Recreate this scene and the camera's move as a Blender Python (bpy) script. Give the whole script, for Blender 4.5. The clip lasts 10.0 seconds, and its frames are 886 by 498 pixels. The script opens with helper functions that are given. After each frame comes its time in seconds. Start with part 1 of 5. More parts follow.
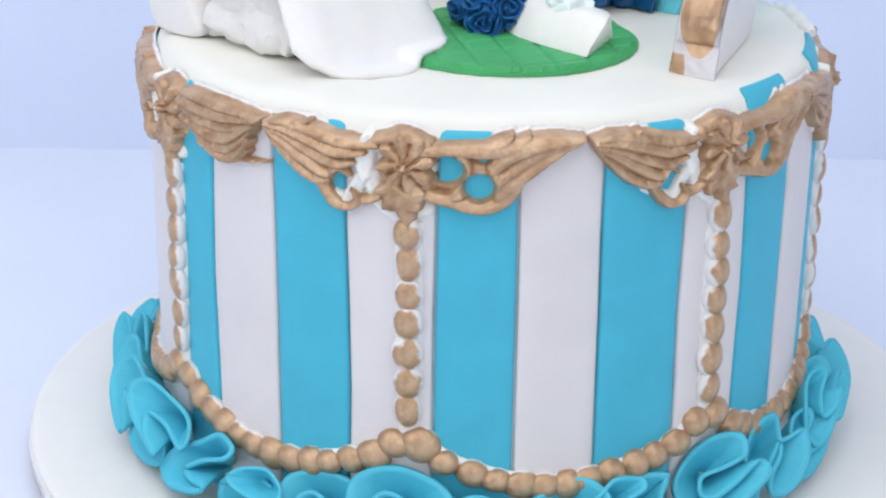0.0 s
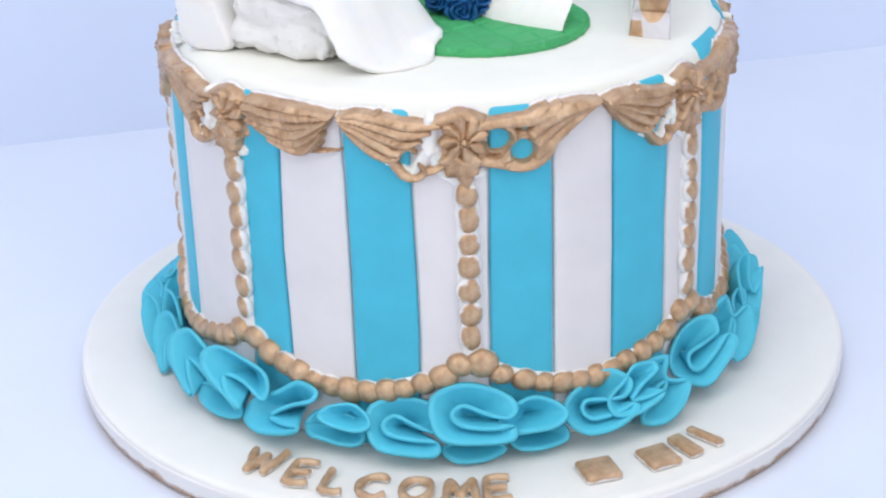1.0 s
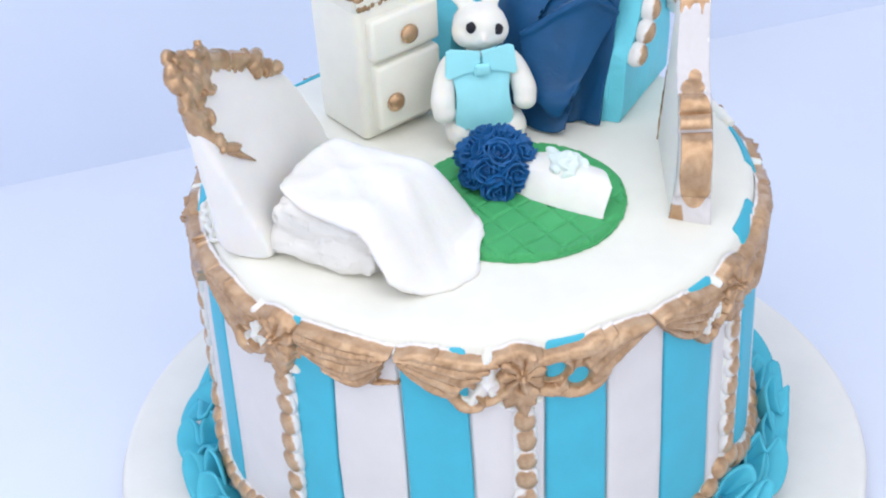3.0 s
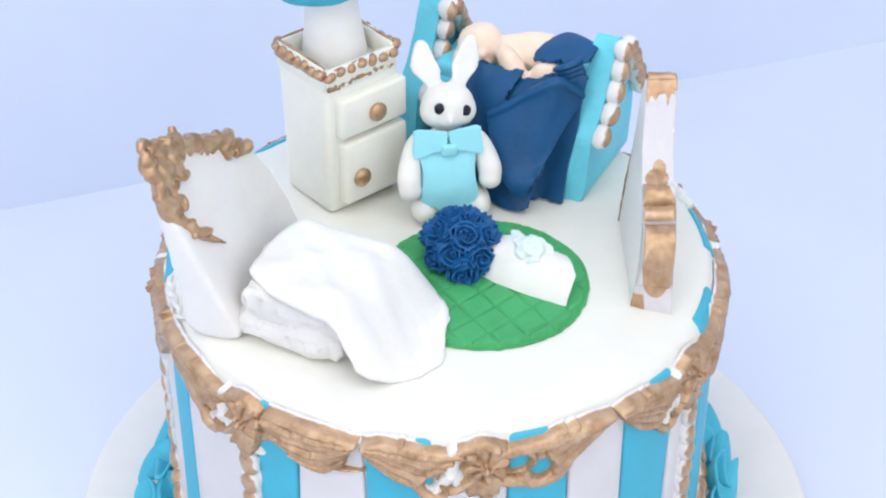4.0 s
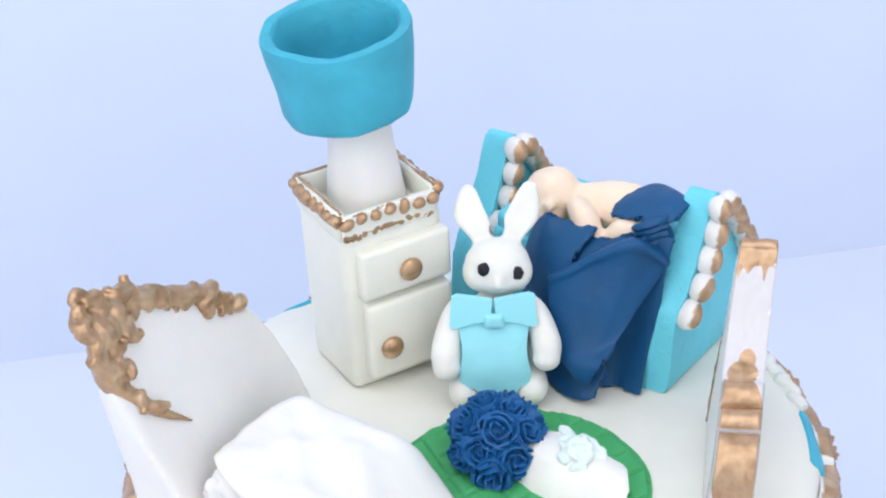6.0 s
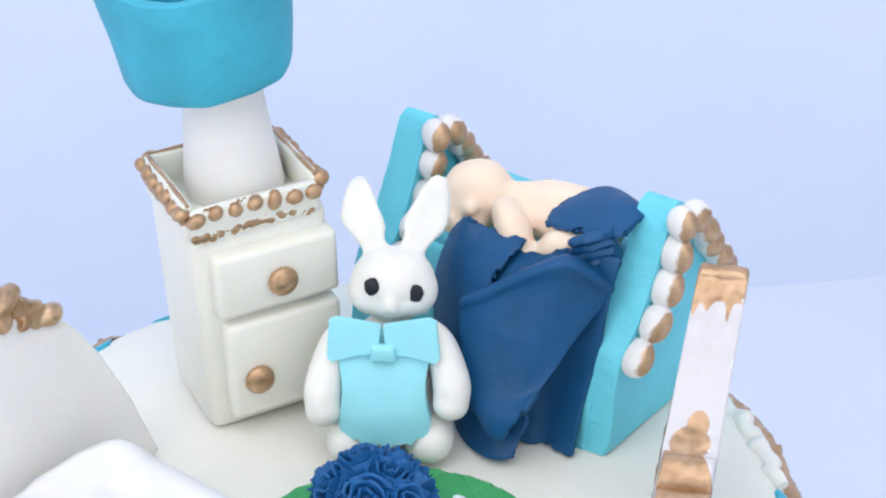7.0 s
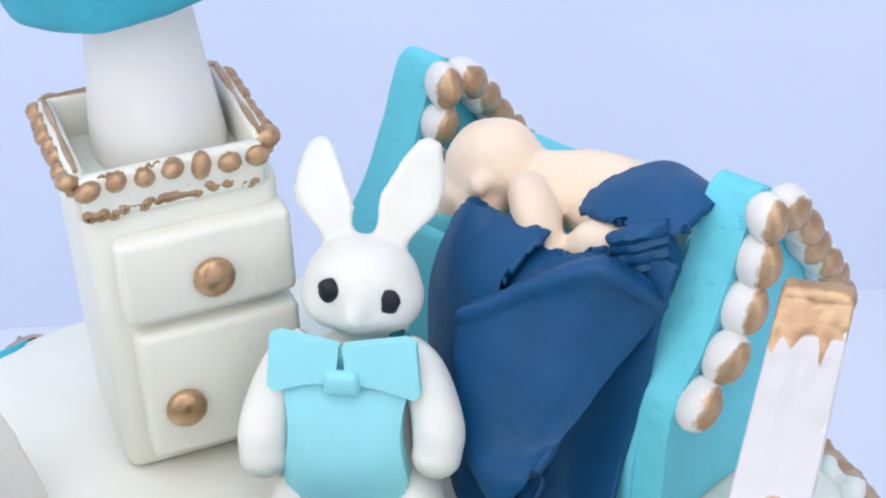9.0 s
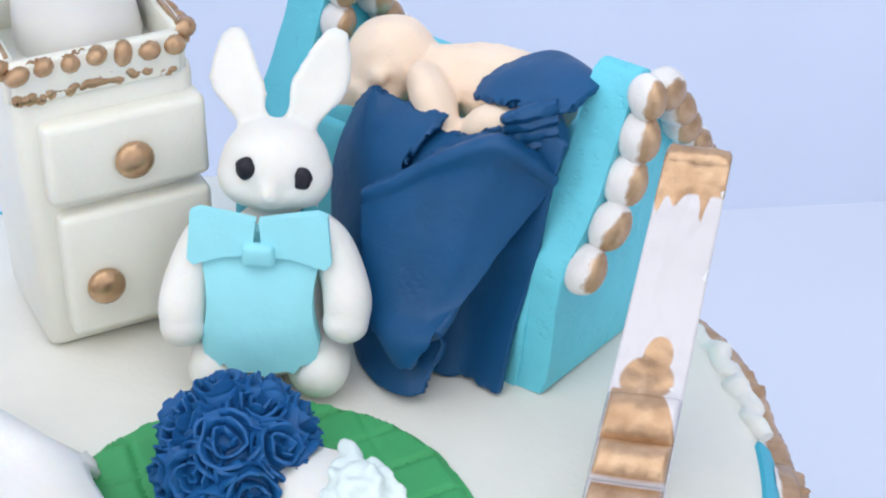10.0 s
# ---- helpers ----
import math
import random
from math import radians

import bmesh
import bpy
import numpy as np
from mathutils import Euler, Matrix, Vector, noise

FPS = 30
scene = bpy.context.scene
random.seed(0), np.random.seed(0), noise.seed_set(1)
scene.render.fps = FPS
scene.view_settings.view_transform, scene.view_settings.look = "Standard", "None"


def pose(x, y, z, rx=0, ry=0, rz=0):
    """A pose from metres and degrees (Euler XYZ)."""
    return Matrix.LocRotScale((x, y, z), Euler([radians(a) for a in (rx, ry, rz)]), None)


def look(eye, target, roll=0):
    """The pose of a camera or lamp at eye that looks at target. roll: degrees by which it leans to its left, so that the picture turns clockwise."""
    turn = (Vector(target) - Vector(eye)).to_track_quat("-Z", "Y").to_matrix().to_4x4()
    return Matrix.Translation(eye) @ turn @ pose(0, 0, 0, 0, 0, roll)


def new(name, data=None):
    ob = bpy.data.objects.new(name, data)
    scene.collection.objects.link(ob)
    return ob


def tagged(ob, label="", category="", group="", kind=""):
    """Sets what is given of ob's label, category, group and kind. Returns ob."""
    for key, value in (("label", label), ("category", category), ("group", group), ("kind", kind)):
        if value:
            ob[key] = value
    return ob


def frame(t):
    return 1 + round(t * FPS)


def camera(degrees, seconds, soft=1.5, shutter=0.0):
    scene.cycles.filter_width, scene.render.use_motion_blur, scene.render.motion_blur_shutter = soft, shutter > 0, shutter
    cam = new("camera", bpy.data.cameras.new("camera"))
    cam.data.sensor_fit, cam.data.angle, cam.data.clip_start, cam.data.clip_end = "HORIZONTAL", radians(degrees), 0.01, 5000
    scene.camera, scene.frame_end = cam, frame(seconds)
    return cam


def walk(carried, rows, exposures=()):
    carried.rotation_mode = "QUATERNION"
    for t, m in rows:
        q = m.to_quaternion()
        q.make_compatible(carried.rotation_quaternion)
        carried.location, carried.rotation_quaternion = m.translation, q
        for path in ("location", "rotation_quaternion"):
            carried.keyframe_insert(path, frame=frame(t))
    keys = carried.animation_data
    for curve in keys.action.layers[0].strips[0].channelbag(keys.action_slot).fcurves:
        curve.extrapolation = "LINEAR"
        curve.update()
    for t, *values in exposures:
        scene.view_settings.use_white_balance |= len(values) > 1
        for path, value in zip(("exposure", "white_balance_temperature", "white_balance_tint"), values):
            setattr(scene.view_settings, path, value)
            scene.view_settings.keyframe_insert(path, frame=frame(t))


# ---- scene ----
cam = camera(27.94, 10.0, soft=2.1)
PATH = [  # seconds, eye, target, roll
    (0, (0.0929, -0.5371, 0.2642), (0.0033, -0.0802, 0.0820), 0.68),
    (0.5, (0.0099, -0.6087, 0.2794), (-0.0197, -0.1481, 0.0870), -0.68),
    (1, (-0.0386, -0.6415, 0.3182), (-0.0140, -0.1863, 0.1129), -1.79),
    (1.5, (-0.0536, -0.6294, 0.3557), (-0.0176, -0.1839, 0.1314), -0.98),
    (2, (-0.0443, -0.5972, 0.4028), (-0.0208, -0.1744, 0.1369), -0.80),
    (2.5, (-0.0638, -0.5648, 0.4454), (-0.0280, -0.1523, 0.1651), -2.10),
    (3.8, (-0.0824, -0.5395, 0.5111), (-0.0206, -0.1381, 0.2194), -1.21),
    (4, (-0.0867, -0.5318, 0.5176), (-0.0208, -0.1323, 0.2241), 0.18),
    (4.5, (-0.0679, -0.5126, 0.5277), (-0.0185, -0.1064, 0.2404), 1.16),
    (5, (-0.0571, -0.4888, 0.5233), (-0.0177, -0.0694, 0.2539), 0.59),
    (5.2, (-0.0540, -0.4790, 0.5191), (-0.0179, -0.0568, 0.2537), 0.56),
    (6.3, (0.0262, -0.3954, 0.4318), (0.0015, 0.0342, 0.1771), -2.56),
    (6.5, (0.0355, -0.3670, 0.4213), (0.0141, 0.0639, 0.1688), -0.98),
    (7, (0.0490, -0.3228, 0.3952), (0.0137, 0.1032, 0.1358), -1.40),
    (7.5, (0.0602, -0.2856, 0.3761), (0.0036, 0.1366, 0.1144), -2.97),
    (8, (0.0611, -0.2545, 0.3599), (-0.0104, 0.1601, 0.0897), -3.43),
    (8.5, (0.0632, -0.2318, 0.3443), (-0.0224, 0.1833, 0.0790), -3.67),
    (9, (0.0688, -0.2169, 0.3369), (-0.0099, 0.1991, 0.0709), -2.54),
    (9.5, (0.0711, -0.2243, 0.3412), (0.0140, 0.1907, 0.0683), -0.73),
    (10, (0.0583, -0.2490, 0.3371), (0.0292, 0.1684, 0.0634), 0.52),
]
walk(cam, [(t, look(eye, target, roll)) for t, eye, target, roll in PATH], [(0.0, -0.07), (1.0, 0.01), (2.0, 0.02), (4.5, 0.08), (6.5, 0.08), (8.5, 0.03), (10.0, 0.0)])

# ---- world and light ----
U = 0.1  # the parts below are drawn in decimetres
H = 1.281  # height of the cake over its board
world = bpy.data.worlds.new("world")
scene.world = world
world.use_nodes = True
world.node_tree.nodes["Background"].inputs[0].default_value = (0.80, 0.86, 1.0, 1)
world.node_tree.nodes["Background"].inputs[1].default_value = 0.3


def softbox(name, eye, target, size_x, size_y, watts, colour):
    data = bpy.data.lights.new(name, "AREA")
    data.shape, data.size, data.size_y, data.energy, data.color = "RECTANGLE", size_x, size_y, watts, colour
    ob = new(name, data)
    ob.matrix_world = look(eye, target)
    return ob


softbox("ceiling_softbox", (-0.05, -0.42, 1.32), (0, -0.08, 0.1), 1.5, 1.1, 8.0, (0.985, 0.98, 0.975))
softbox("left_softbox", (-0.98, -1.28, 1.00), (0, 0.05, 0.10), 1.8, 1.5, 12.0, (0.955, 0.955, 0.96))
# Unseen fill lamp, added to brighten the headboard's inner face from the right.
softbox("right_fill_softbox", (0.95, -1.35, 0.90), (0, 0.05, 0.10), 1.8, 1.5, 9.3, (0.955, 0.955, 0.96))


# ---- materials ----
def material(name):
    m = bpy.data.materials.new(name)
    m.use_nodes = True
    nt = m.node_tree
    return m, nt, nt.nodes["Principled BSDF"]


def noise_node(nt, scale, detail=4.0, rough=0.55, space="Object"):
    tc = nt.nodes.new("ShaderNodeTexCoord")
    n = nt.nodes.new("ShaderNodeTexNoise")
    n.inputs["Scale"].default_value, n.inputs["Detail"].default_value, n.inputs["Roughness"].default_value = scale, detail, rough
    nt.links.new(tc.outputs[space], n.inputs["Vector"])
    return n


def ramp_node(nt, socket, stops):
    r = nt.nodes.new("ShaderNodeValToRGB")
    while len(r.color_ramp.elements) < len(stops):
        r.color_ramp.elements.new(0.5)
    for e, (p, c) in zip(r.color_ramp.elements, stops):
        e.position, e.color = p, (*c, 1)
    nt.links.new(socket, r.inputs[0])
    return r


def bump_node(nt, bsdf, sockets):
    last = None
    for socket, strength, dist in sockets:
        b = nt.nodes.new("ShaderNodeBump")
        b.inputs["Strength"].default_value, b.inputs["Distance"].default_value = strength, dist
        nt.links.new(socket, b.inputs["Height"])
        if last:
            nt.links.new(last.outputs[0], b.inputs["Normal"])
        last = b
    nt.links.new(last.outputs[0], bsdf.inputs["Normal"])


def tint(c, k):
    return tuple(min(1.0, v * k) for v in c)


def fondant(name, colour, rough=0.55, vary=0.06, lumps=0.25, speck=None, sss=0.0, pits=0.0):
    """Sugar paste: a matt paste with soft lumps, a fine grain and slightly uneven colour."""
    m, nt, b = material(name)
    n1 = noise_node(nt, 60, 3)
    n2 = noise_node(nt, 900, 3)
    r = ramp_node(nt, n1.outputs["Fac"], [(0.3, tint(colour, 1 - vary)), (0.7, tint(colour, 1 + vary))])
    col = r.outputs[0]
    if speck:
        n3 = noise_node(nt, 380, 5, 0.7)
        k = ramp_node(nt, n3.outputs["Fac"], [(0.66, (0, 0, 0)), (0.72, (1, 1, 1))])
        mix = nt.nodes.new("ShaderNodeMixRGB")
        mix.inputs[2].default_value = (*speck, 1)
        nt.links.new(k.outputs[0], mix.inputs[0])
        nt.links.new(col, mix.inputs[1])
        col = mix.outputs[0]
    nt.links.new(col, b.inputs["Base Color"])
    rr = ramp_node(nt, n1.outputs["Fac"], [(0.3, (rough - 0.06,) * 3), (0.7, (rough + 0.08,) * 3)])
    nt.links.new(rr.outputs[0], b.inputs["Roughness"])
    b.inputs["Specular IOR Level"].default_value = 0.35
    if sss:
        b.inputs["Subsurface Weight"].default_value = sss
        b.inputs["Subsurface Radius"].default_value = (0.004, 0.003, 0.002)
        b.inputs["Subsurface Scale"].default_value = 0.4
    layers = [(n1.outputs["Fac"], lumps, 0.002), (n2.outputs["Fac"], 0.18, 0.0004)]
    if pits:
        n4 = noise_node(nt, 330, 4, 0.65)
        k4 = ramp_node(nt, n4.outputs["Fac"], [(0.30, (0, 0, 0)), (0.44, (1, 1, 1))])
        layers.append((k4.outputs[0], pits, 0.0006))
    bump_node(nt, b, layers)
    return m


GOLD, GOLD_DARK, WHITE = (0.51, 0.325, 0.19), (0.36, 0.210, 0.108), (0.80, 0.78, 0.765)


def gold_paint(name, axis=None, edge=0.0, soft=0.001, ragged=0.004, scale=220, radial=False, attribute="", metal=0.48, rough=0.25, under=WHITE):
    """Brushed gold lustre over white paste. With an axis, the paint ends ragged where that local coordinate falls under edge."""
    m, nt, b = material(name)
    n1 = noise_node(nt, 160, 5, 0.6)
    n2 = noise_node(nt, 1300, 3)
    g = ramp_node(nt, n1.outputs["Fac"], [(0.28, GOLD_DARK), (0.5, GOLD), (0.75, (0.67, 0.475, 0.30))])
    col = g.outputs[0]
    b.inputs["Roughness"].default_value = rough
    if axis is None and not attribute:
        nt.links.new(col, b.inputs["Base Color"])
        b.inputs["Metallic"].default_value = metal
    else:
        tc = nt.nodes.new("ShaderNodeTexCoord")
        if attribute:
            at = nt.nodes.new("ShaderNodeAttribute")
            at.attribute_name = attribute
            value = at.outputs["Fac"]
        elif radial:
            sep = nt.nodes.new("ShaderNodeVectorMath")
            sep.operation = "MULTIPLY"
            sep.inputs[1].default_value = (1, 1, 0)
            nt.links.new(tc.outputs["Object"], sep.inputs[0])
            ln = nt.nodes.new("ShaderNodeVectorMath")
            ln.operation = "LENGTH"
            nt.links.new(sep.outputs[0], ln.inputs[0])
            value = ln.outputs["Value"]
        else:
            dot = nt.nodes.new("ShaderNodeVectorMath")
            dot.operation = "DOT_PRODUCT"
            dot.inputs[1].default_value = axis
            nt.links.new(tc.outputs["Object"], dot.inputs[0])
            value = dot.outputs["Value"]
        info = nt.nodes.new("ShaderNodeObjectInfo")
        off = nt.nodes.new("ShaderNodeVectorMath")
        off.operation = "ADD"
        nt.links.new(tc.outputs["Object"], off.inputs[0])
        nt.links.new(info.outputs["Random"], off.inputs[1])
        n3 = nt.nodes.new("ShaderNodeTexNoise")
        n3.inputs["Scale"].default_value, n3.inputs["Detail"].default_value = scale, 4
        nt.links.new(off.outputs[0], n3.inputs["Vector"])
        a1 = nt.nodes.new("ShaderNodeMath")
        a1.operation = "MULTIPLY_ADD"
        a1.inputs[1].default_value, a1.inputs[2].default_value = ragged * 2, -ragged - edge
        nt.links.new(n3.outputs["Fac"], a1.inputs[0])
        a2 = nt.nodes.new("ShaderNodeMath")
        a2.operation = "ADD"
        nt.links.new(value, a2.inputs[0])
        nt.links.new(a1.outputs[0], a2.inputs[1])
        mr = nt.nodes.new("ShaderNodeMapRange")
        mr.inputs["From Min"].default_value, mr.inputs["From Max"].default_value = -soft, soft
        nt.links.new(a2.outputs[0], mr.inputs["Value"])
        mix = nt.nodes.new("ShaderNodeMixRGB")
        mix.inputs[1].default_value = (*under, 1)
        nt.links.new(mr.outputs[0], mix.inputs[0])
        nt.links.new(col, mix.inputs[2])
        nt.links.new(mix.outputs[0], b.inputs["Base Color"])
        mm = nt.nodes.new("ShaderNodeMath")
        mm.operation = "MULTIPLY"
        mm.inputs[1].default_value = metal
        nt.links.new(mr.outputs[0], mm.inputs[0])
        nt.links.new(mm.outputs[0], b.inputs["Metallic"])
    bump_node(nt, b, [(n1.outputs["Fac"], 0.20, 0.0012), (n2.outputs["Fac"], 0.15, 0.0004)])
    return m


M_WHITE = fondant("white_fondant", (0.83, 0.82, 0.78), 0.55, pits=0.18, sss=0.3)
M_STRIPE_W = fondant("stripe_white_fondant", (0.745, 0.715, 0.715), 0.5, 0.03, 0.12)
M_CREAM = fondant("cream_fondant", (0.84, 0.83, 0.757), 0.45, 0.025, 0.12)
M_CHEST = fondant("ivory_fondant", (0.86, 0.855, 0.775), 0.45, 0.03, 0.22, pits=0.10, sss=0.3)
# Base raised above M_WHITE to make up for weak light on the headboard.
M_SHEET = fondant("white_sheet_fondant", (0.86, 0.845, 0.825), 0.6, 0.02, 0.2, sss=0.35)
M_ROUGH = fondant("rough_white_fondant", (0.82, 0.80, 0.77), 0.6, 0.05, 1.0, speck=(0.62, 0.58, 0.48), pits=0.6)
M_BLUE = fondant("sky_blue_fondant", (0.066, 0.478, 0.64), 0.5, 0.05, 0.12)
M_FRILL = fondant("turquoise_fondant", (0.085, 0.53, 0.69), 0.5, 0.08, 0.2)
M_SHADE = fondant("lamp_blue_fondant", (0.058, 0.43, 0.575), 0.6, 0.12, 0.9, pits=0.25)
M_CRIB = fondant("aqua_fondant", (0.16, 0.655, 0.79), 0.5, 0.06, 0.8, pits=0.40)
M_VEST = fondant("pale_aqua_fondant", (0.32, 0.76, 0.85), 0.55, 0.05, 0.4, pits=0.07)
M_NAVY = fondant("navy_fondant", (0.005, 0.074, 0.200), 0.45, 0.12, 0.4, pits=0.12)
M_ROSE = fondant("royal_blue_fondant", (0.011, 0.112, 0.32), 0.5, 0.14, 0.3)
M_GREEN = fondant("green_fondant", (0.062, 0.385, 0.135), 0.55, 0.07, 0.25)
M_SKIN = fondant("peach_fondant", (0.93, 0.745, 0.585), 0.5, 0.04, 0.5, pits=0.2, sss=0.3)
M_MINT = fondant("mint_white_fondant", (0.74, 0.84, 0.82), 0.5, 0.05, 0.3)
M_BLACK = fondant("black_sugar", (0.012, 0.012, 0.02), 0.35, 0.1, 0.1)
M_GOLD = gold_paint("gold_lustre", metal=0.60, rough=0.21)
M_GOLD_BEAD = gold_paint("gold_lustre_bead", (0, -1, 0), 0.0014, 0.0003, 0.0019, 230, metal=0.46, rough=0.28)
M_GOLD_LETTER = gold_paint("gold_lustre_letter", (0, 0, 1), 0.0013, 0.0004, 0.0012, 300, metal=0.14, rough=0.32)
# White under the gold is darkened to offset strong light on the panel's edge.
M_GILT = gold_paint("patchy_gold_lustre", None, 0.5, 0.12, 0.27, 95, attribute="gilt", under=(0.66, 0.635, 0.655))
M_GARLAND = gold_paint("gold_lustre_garland", (1, 0, 0), 0.1027, 0.0003, 0.0008, 200, radial=True, metal=0.34, rough=0.24)
M_BOARD_EDGE = gold_paint("worn_gold_board_edge", (0, 0, -1), -0.0030, 0.0012, 0.0045, 90)
M_BOARD = fondant("board_white_fondant", (0.84, 0.825, 0.785), 0.42, 0.02, 0.06)


def painted(name, colour, rough):
    m, nt, b = material(name)
    n1 = noise_node(nt, 5, 4)
    n2 = noise_node(nt, 160, 4)
    r = ramp_node(nt, n1.outputs["Fac"], [(0.3, tint(colour, 0.97)), (0.7, tint(colour, 1.03))])
    nt.links.new(r.outputs[0], b.inputs["Base Color"])
    b.inputs["Roughness"].default_value = rough
    bump_node(nt, b, [(n2.outputs["Fac"], 0.05, 0.0005)])
    return m


M_TABLE = painted("pale_blue_white_tabletop", (0.735, 0.785, 0.905), 0.45)
M_WALL = painted("pale_blue_backdrop", (0.715, 0.792, 0.975), 0.6)
M_ROOM = painted("white_room_paint", (0.88, 0.885, 0.9), 0.8)


# ---- mesh helpers, in decimetres ----
def finish(name, bm, mats, smooth=True):
    me = bpy.data.meshes.new(name)
    bmesh.ops.recalc_face_normals(bm, faces=bm.faces[:])
    bm.to_mesh(me)
    bm.free()
    for m in mats if isinstance(mats, (list, tuple)) else [mats]:
        me.materials.append(m)
    me.transform(Matrix.Scale(U, 4))
    if smooth:
        me.polygons.foreach_set("use_smooth", [True] * len(me.polygons))
        me.set_sharp_from_angle(angle=radians(48))
    me.update()
    return me


def part(name, bm, mats, parent=None, label="", smooth=True, solid=0.0, offset=-1.0, remesh=0.0, soften=4):
    ob = new(name, bm if isinstance(bm, bpy.types.Mesh) else finish(name, bm, mats, smooth))
    ob.parent = parent
    if solid:
        s = ob.modifiers.new("thickness", "SOLIDIFY")
        s.thickness, s.offset = solid * U, offset
    if remesh:
        r = ob.modifiers.new("fuse", "REMESH")
        r.mode, r.voxel_size, r.use_smooth_shade = "VOXEL", remesh * U, True
        k = ob.modifiers.new("soften", "SMOOTH")
        k.iterations, k.factor = soften, 0.5
    if label:
        tagged(ob, label)
    return ob


def thing(name, base, turn=0.0, **tags):
    ob = new(name)
    ob.empty_display_size = 0.01
    ob.matrix_world = pose(base[0] * U, base[1] * U, base[2] * U, 0, 0, turn)
    return tagged(ob, **tags)


def put(ob, x, y, z, rx=0, ry=0, rz=0):
    ob.matrix_basis = pose(x * U, y * U, z * U, rx, ry, rz)
    return ob


def blob(bm, centre, size, rot=(0, 0, 0), seg=18, rings=12, index=0):
    """An ellipsoid with half-axes size."""
    m = Matrix.Translation(centre) @ pose(0, 0, 0, *rot) @ Matrix.Diagonal((*size, 1))
    got = bmesh.ops.create_uvsphere(bm, u_segments=seg, v_segments=rings, radius=1, matrix=m)
    for v in got["verts"]:
        for f in v.link_faces:
            f.material_index = index
    return got["verts"]


def spline(points, n, closed=False):
    """n + 1 points on a Catmull-Rom curve (n when closed)."""
    p = [Vector(q) for q in points]
    k = len(p)
    out = []
    for i in range(n if closed else n + 1):
        u = i / n * (k if closed else k - 1)
        j = min(int(u), k - 1 if closed else k - 2)
        f = u - j
        if closed:
            a, b, c, d = p[(j - 1) % k], p[j % k], p[(j + 1) % k], p[(j + 2) % k]
        else:
            a, b, c, d = p[max(j - 1, 0)], p[j], p[j + 1], p[min(j + 2, k - 1)]
        out.append(0.5 * (2 * b + (c - a) * f + (2 * a - 5 * b + 4 * c - d) * f * f + (3 * b - a - 3 * c + d) * f ** 3))
    return out


def tube(bm, points, radii, up=(0, 0, 1), sides=8, flat=1.0, steps=14):
    """A tapering, rounded strand along points; flat squeezes it towards up."""
    line = spline(points, steps)
    rr = [q.x for q in spline([(r, 0, 0) for r in radii], steps)]
    rings = []
    for i, (q, r) in enumerate(zip(line, rr)):
        t = (line[min(i + 1, steps)] - line[max(i - 1, 0)]).normalized()
        u = Vector(up(q) if callable(up) else up)
        s = t.cross(u).normalized()
        w = s.cross(t).normalized()
        rings.append([bm.verts.new(q + s * (max(r, 1e-4) * math.cos(a)) + w * (max(r, 1e-4) * flat * math.sin(a))) for a in (2 * math.pi * k / sides for k in range(sides))])
    for a, b in zip(rings, rings[1:]):
        for k in range(sides):
            bm.faces.new((a[k], a[(k + 1) % sides], b[(k + 1) % sides], b[k]))
    for ring in (rings[0], rings[-1]):
        bm.faces.new(ring)
    return rings


def lathe(bm, profile, seg=64):
    """Turns (radius, height) pairs about the upright axis."""
    rings = []
    for r, z in profile:
        if r < 1e-6:
            rings.append([bm.verts.new((0, 0, z))])
        else:
            rings.append([bm.verts.new((r * math.cos(a), r * math.sin(a), z)) for a in (2 * math.pi * k / seg for k in range(seg))])
    for a, b in zip(rings, rings[1:]):
        for k in range(seg):
            j = (k + 1) % seg
            if len(a) == 1 and len(b) == 1:
                continue
            if len(a) == 1:
                bm.faces.new((a[0], b[j], b[k]))
            elif len(b) == 1:
                bm.faces.new((a[k], a[j], b[0]))
            else:
                bm.faces.new((a[k], a[j], b[j], b[k]))


def prism(bm, outline, depth, bevel=0.0, segments=2):
    """An outline in x and z, pushed along y by depth, with rounded edges."""
    a = [bm.verts.new((x, 0, z)) for x, z in outline]
    b = [bm.verts.new((x, depth, z)) for x, z in outline]
    n = len(a)
    faces = [bm.faces.new(a), bm.faces.new(b[::-1])] + [bm.faces.new((a[i], b[i], b[(i + 1) % n], a[(i + 1) % n])) for i in range(n)]
    if bevel:
        edges = list({e for f in faces[:2] for e in f.edges})
        bmesh.ops.bevel(bm, geom=edges, offset=bevel, segments=segments, profile=0.5, affect="EDGES")


def box(bm, low, high, bevel=0.01, segments=3, taper=None):
    """A box with rounded edges; taper grows its foot (under 1: narrower)."""
    vs = []
    for z in (low[2], high[2]):
        k = taper if taper and z == low[2] else 1
        cx, cy = (low[0] + high[0]) / 2, (low[1] + high[1]) / 2
        for x, y in ((low[0], low[1]), (high[0], low[1]), (high[0], high[1]), (low[0], high[1])):
            vs.append(bm.verts.new((cx + (x - cx) * k, cy + (y - cy) * k, z)))
    quads = [(0, 3, 2, 1), (4, 5, 6, 7), (0, 1, 5, 4), (1, 2, 6, 5), (2, 3, 7, 6), (3, 0, 4, 7)]
    faces = [bm.faces.new([vs[i] for i in q]) for q in quads]
    if bevel:
        bmesh.ops.bevel(bm, geom=list({e for f in faces for e in f.edges}), offset=bevel, segments=segments, profile=0.5, affect="EDGES")


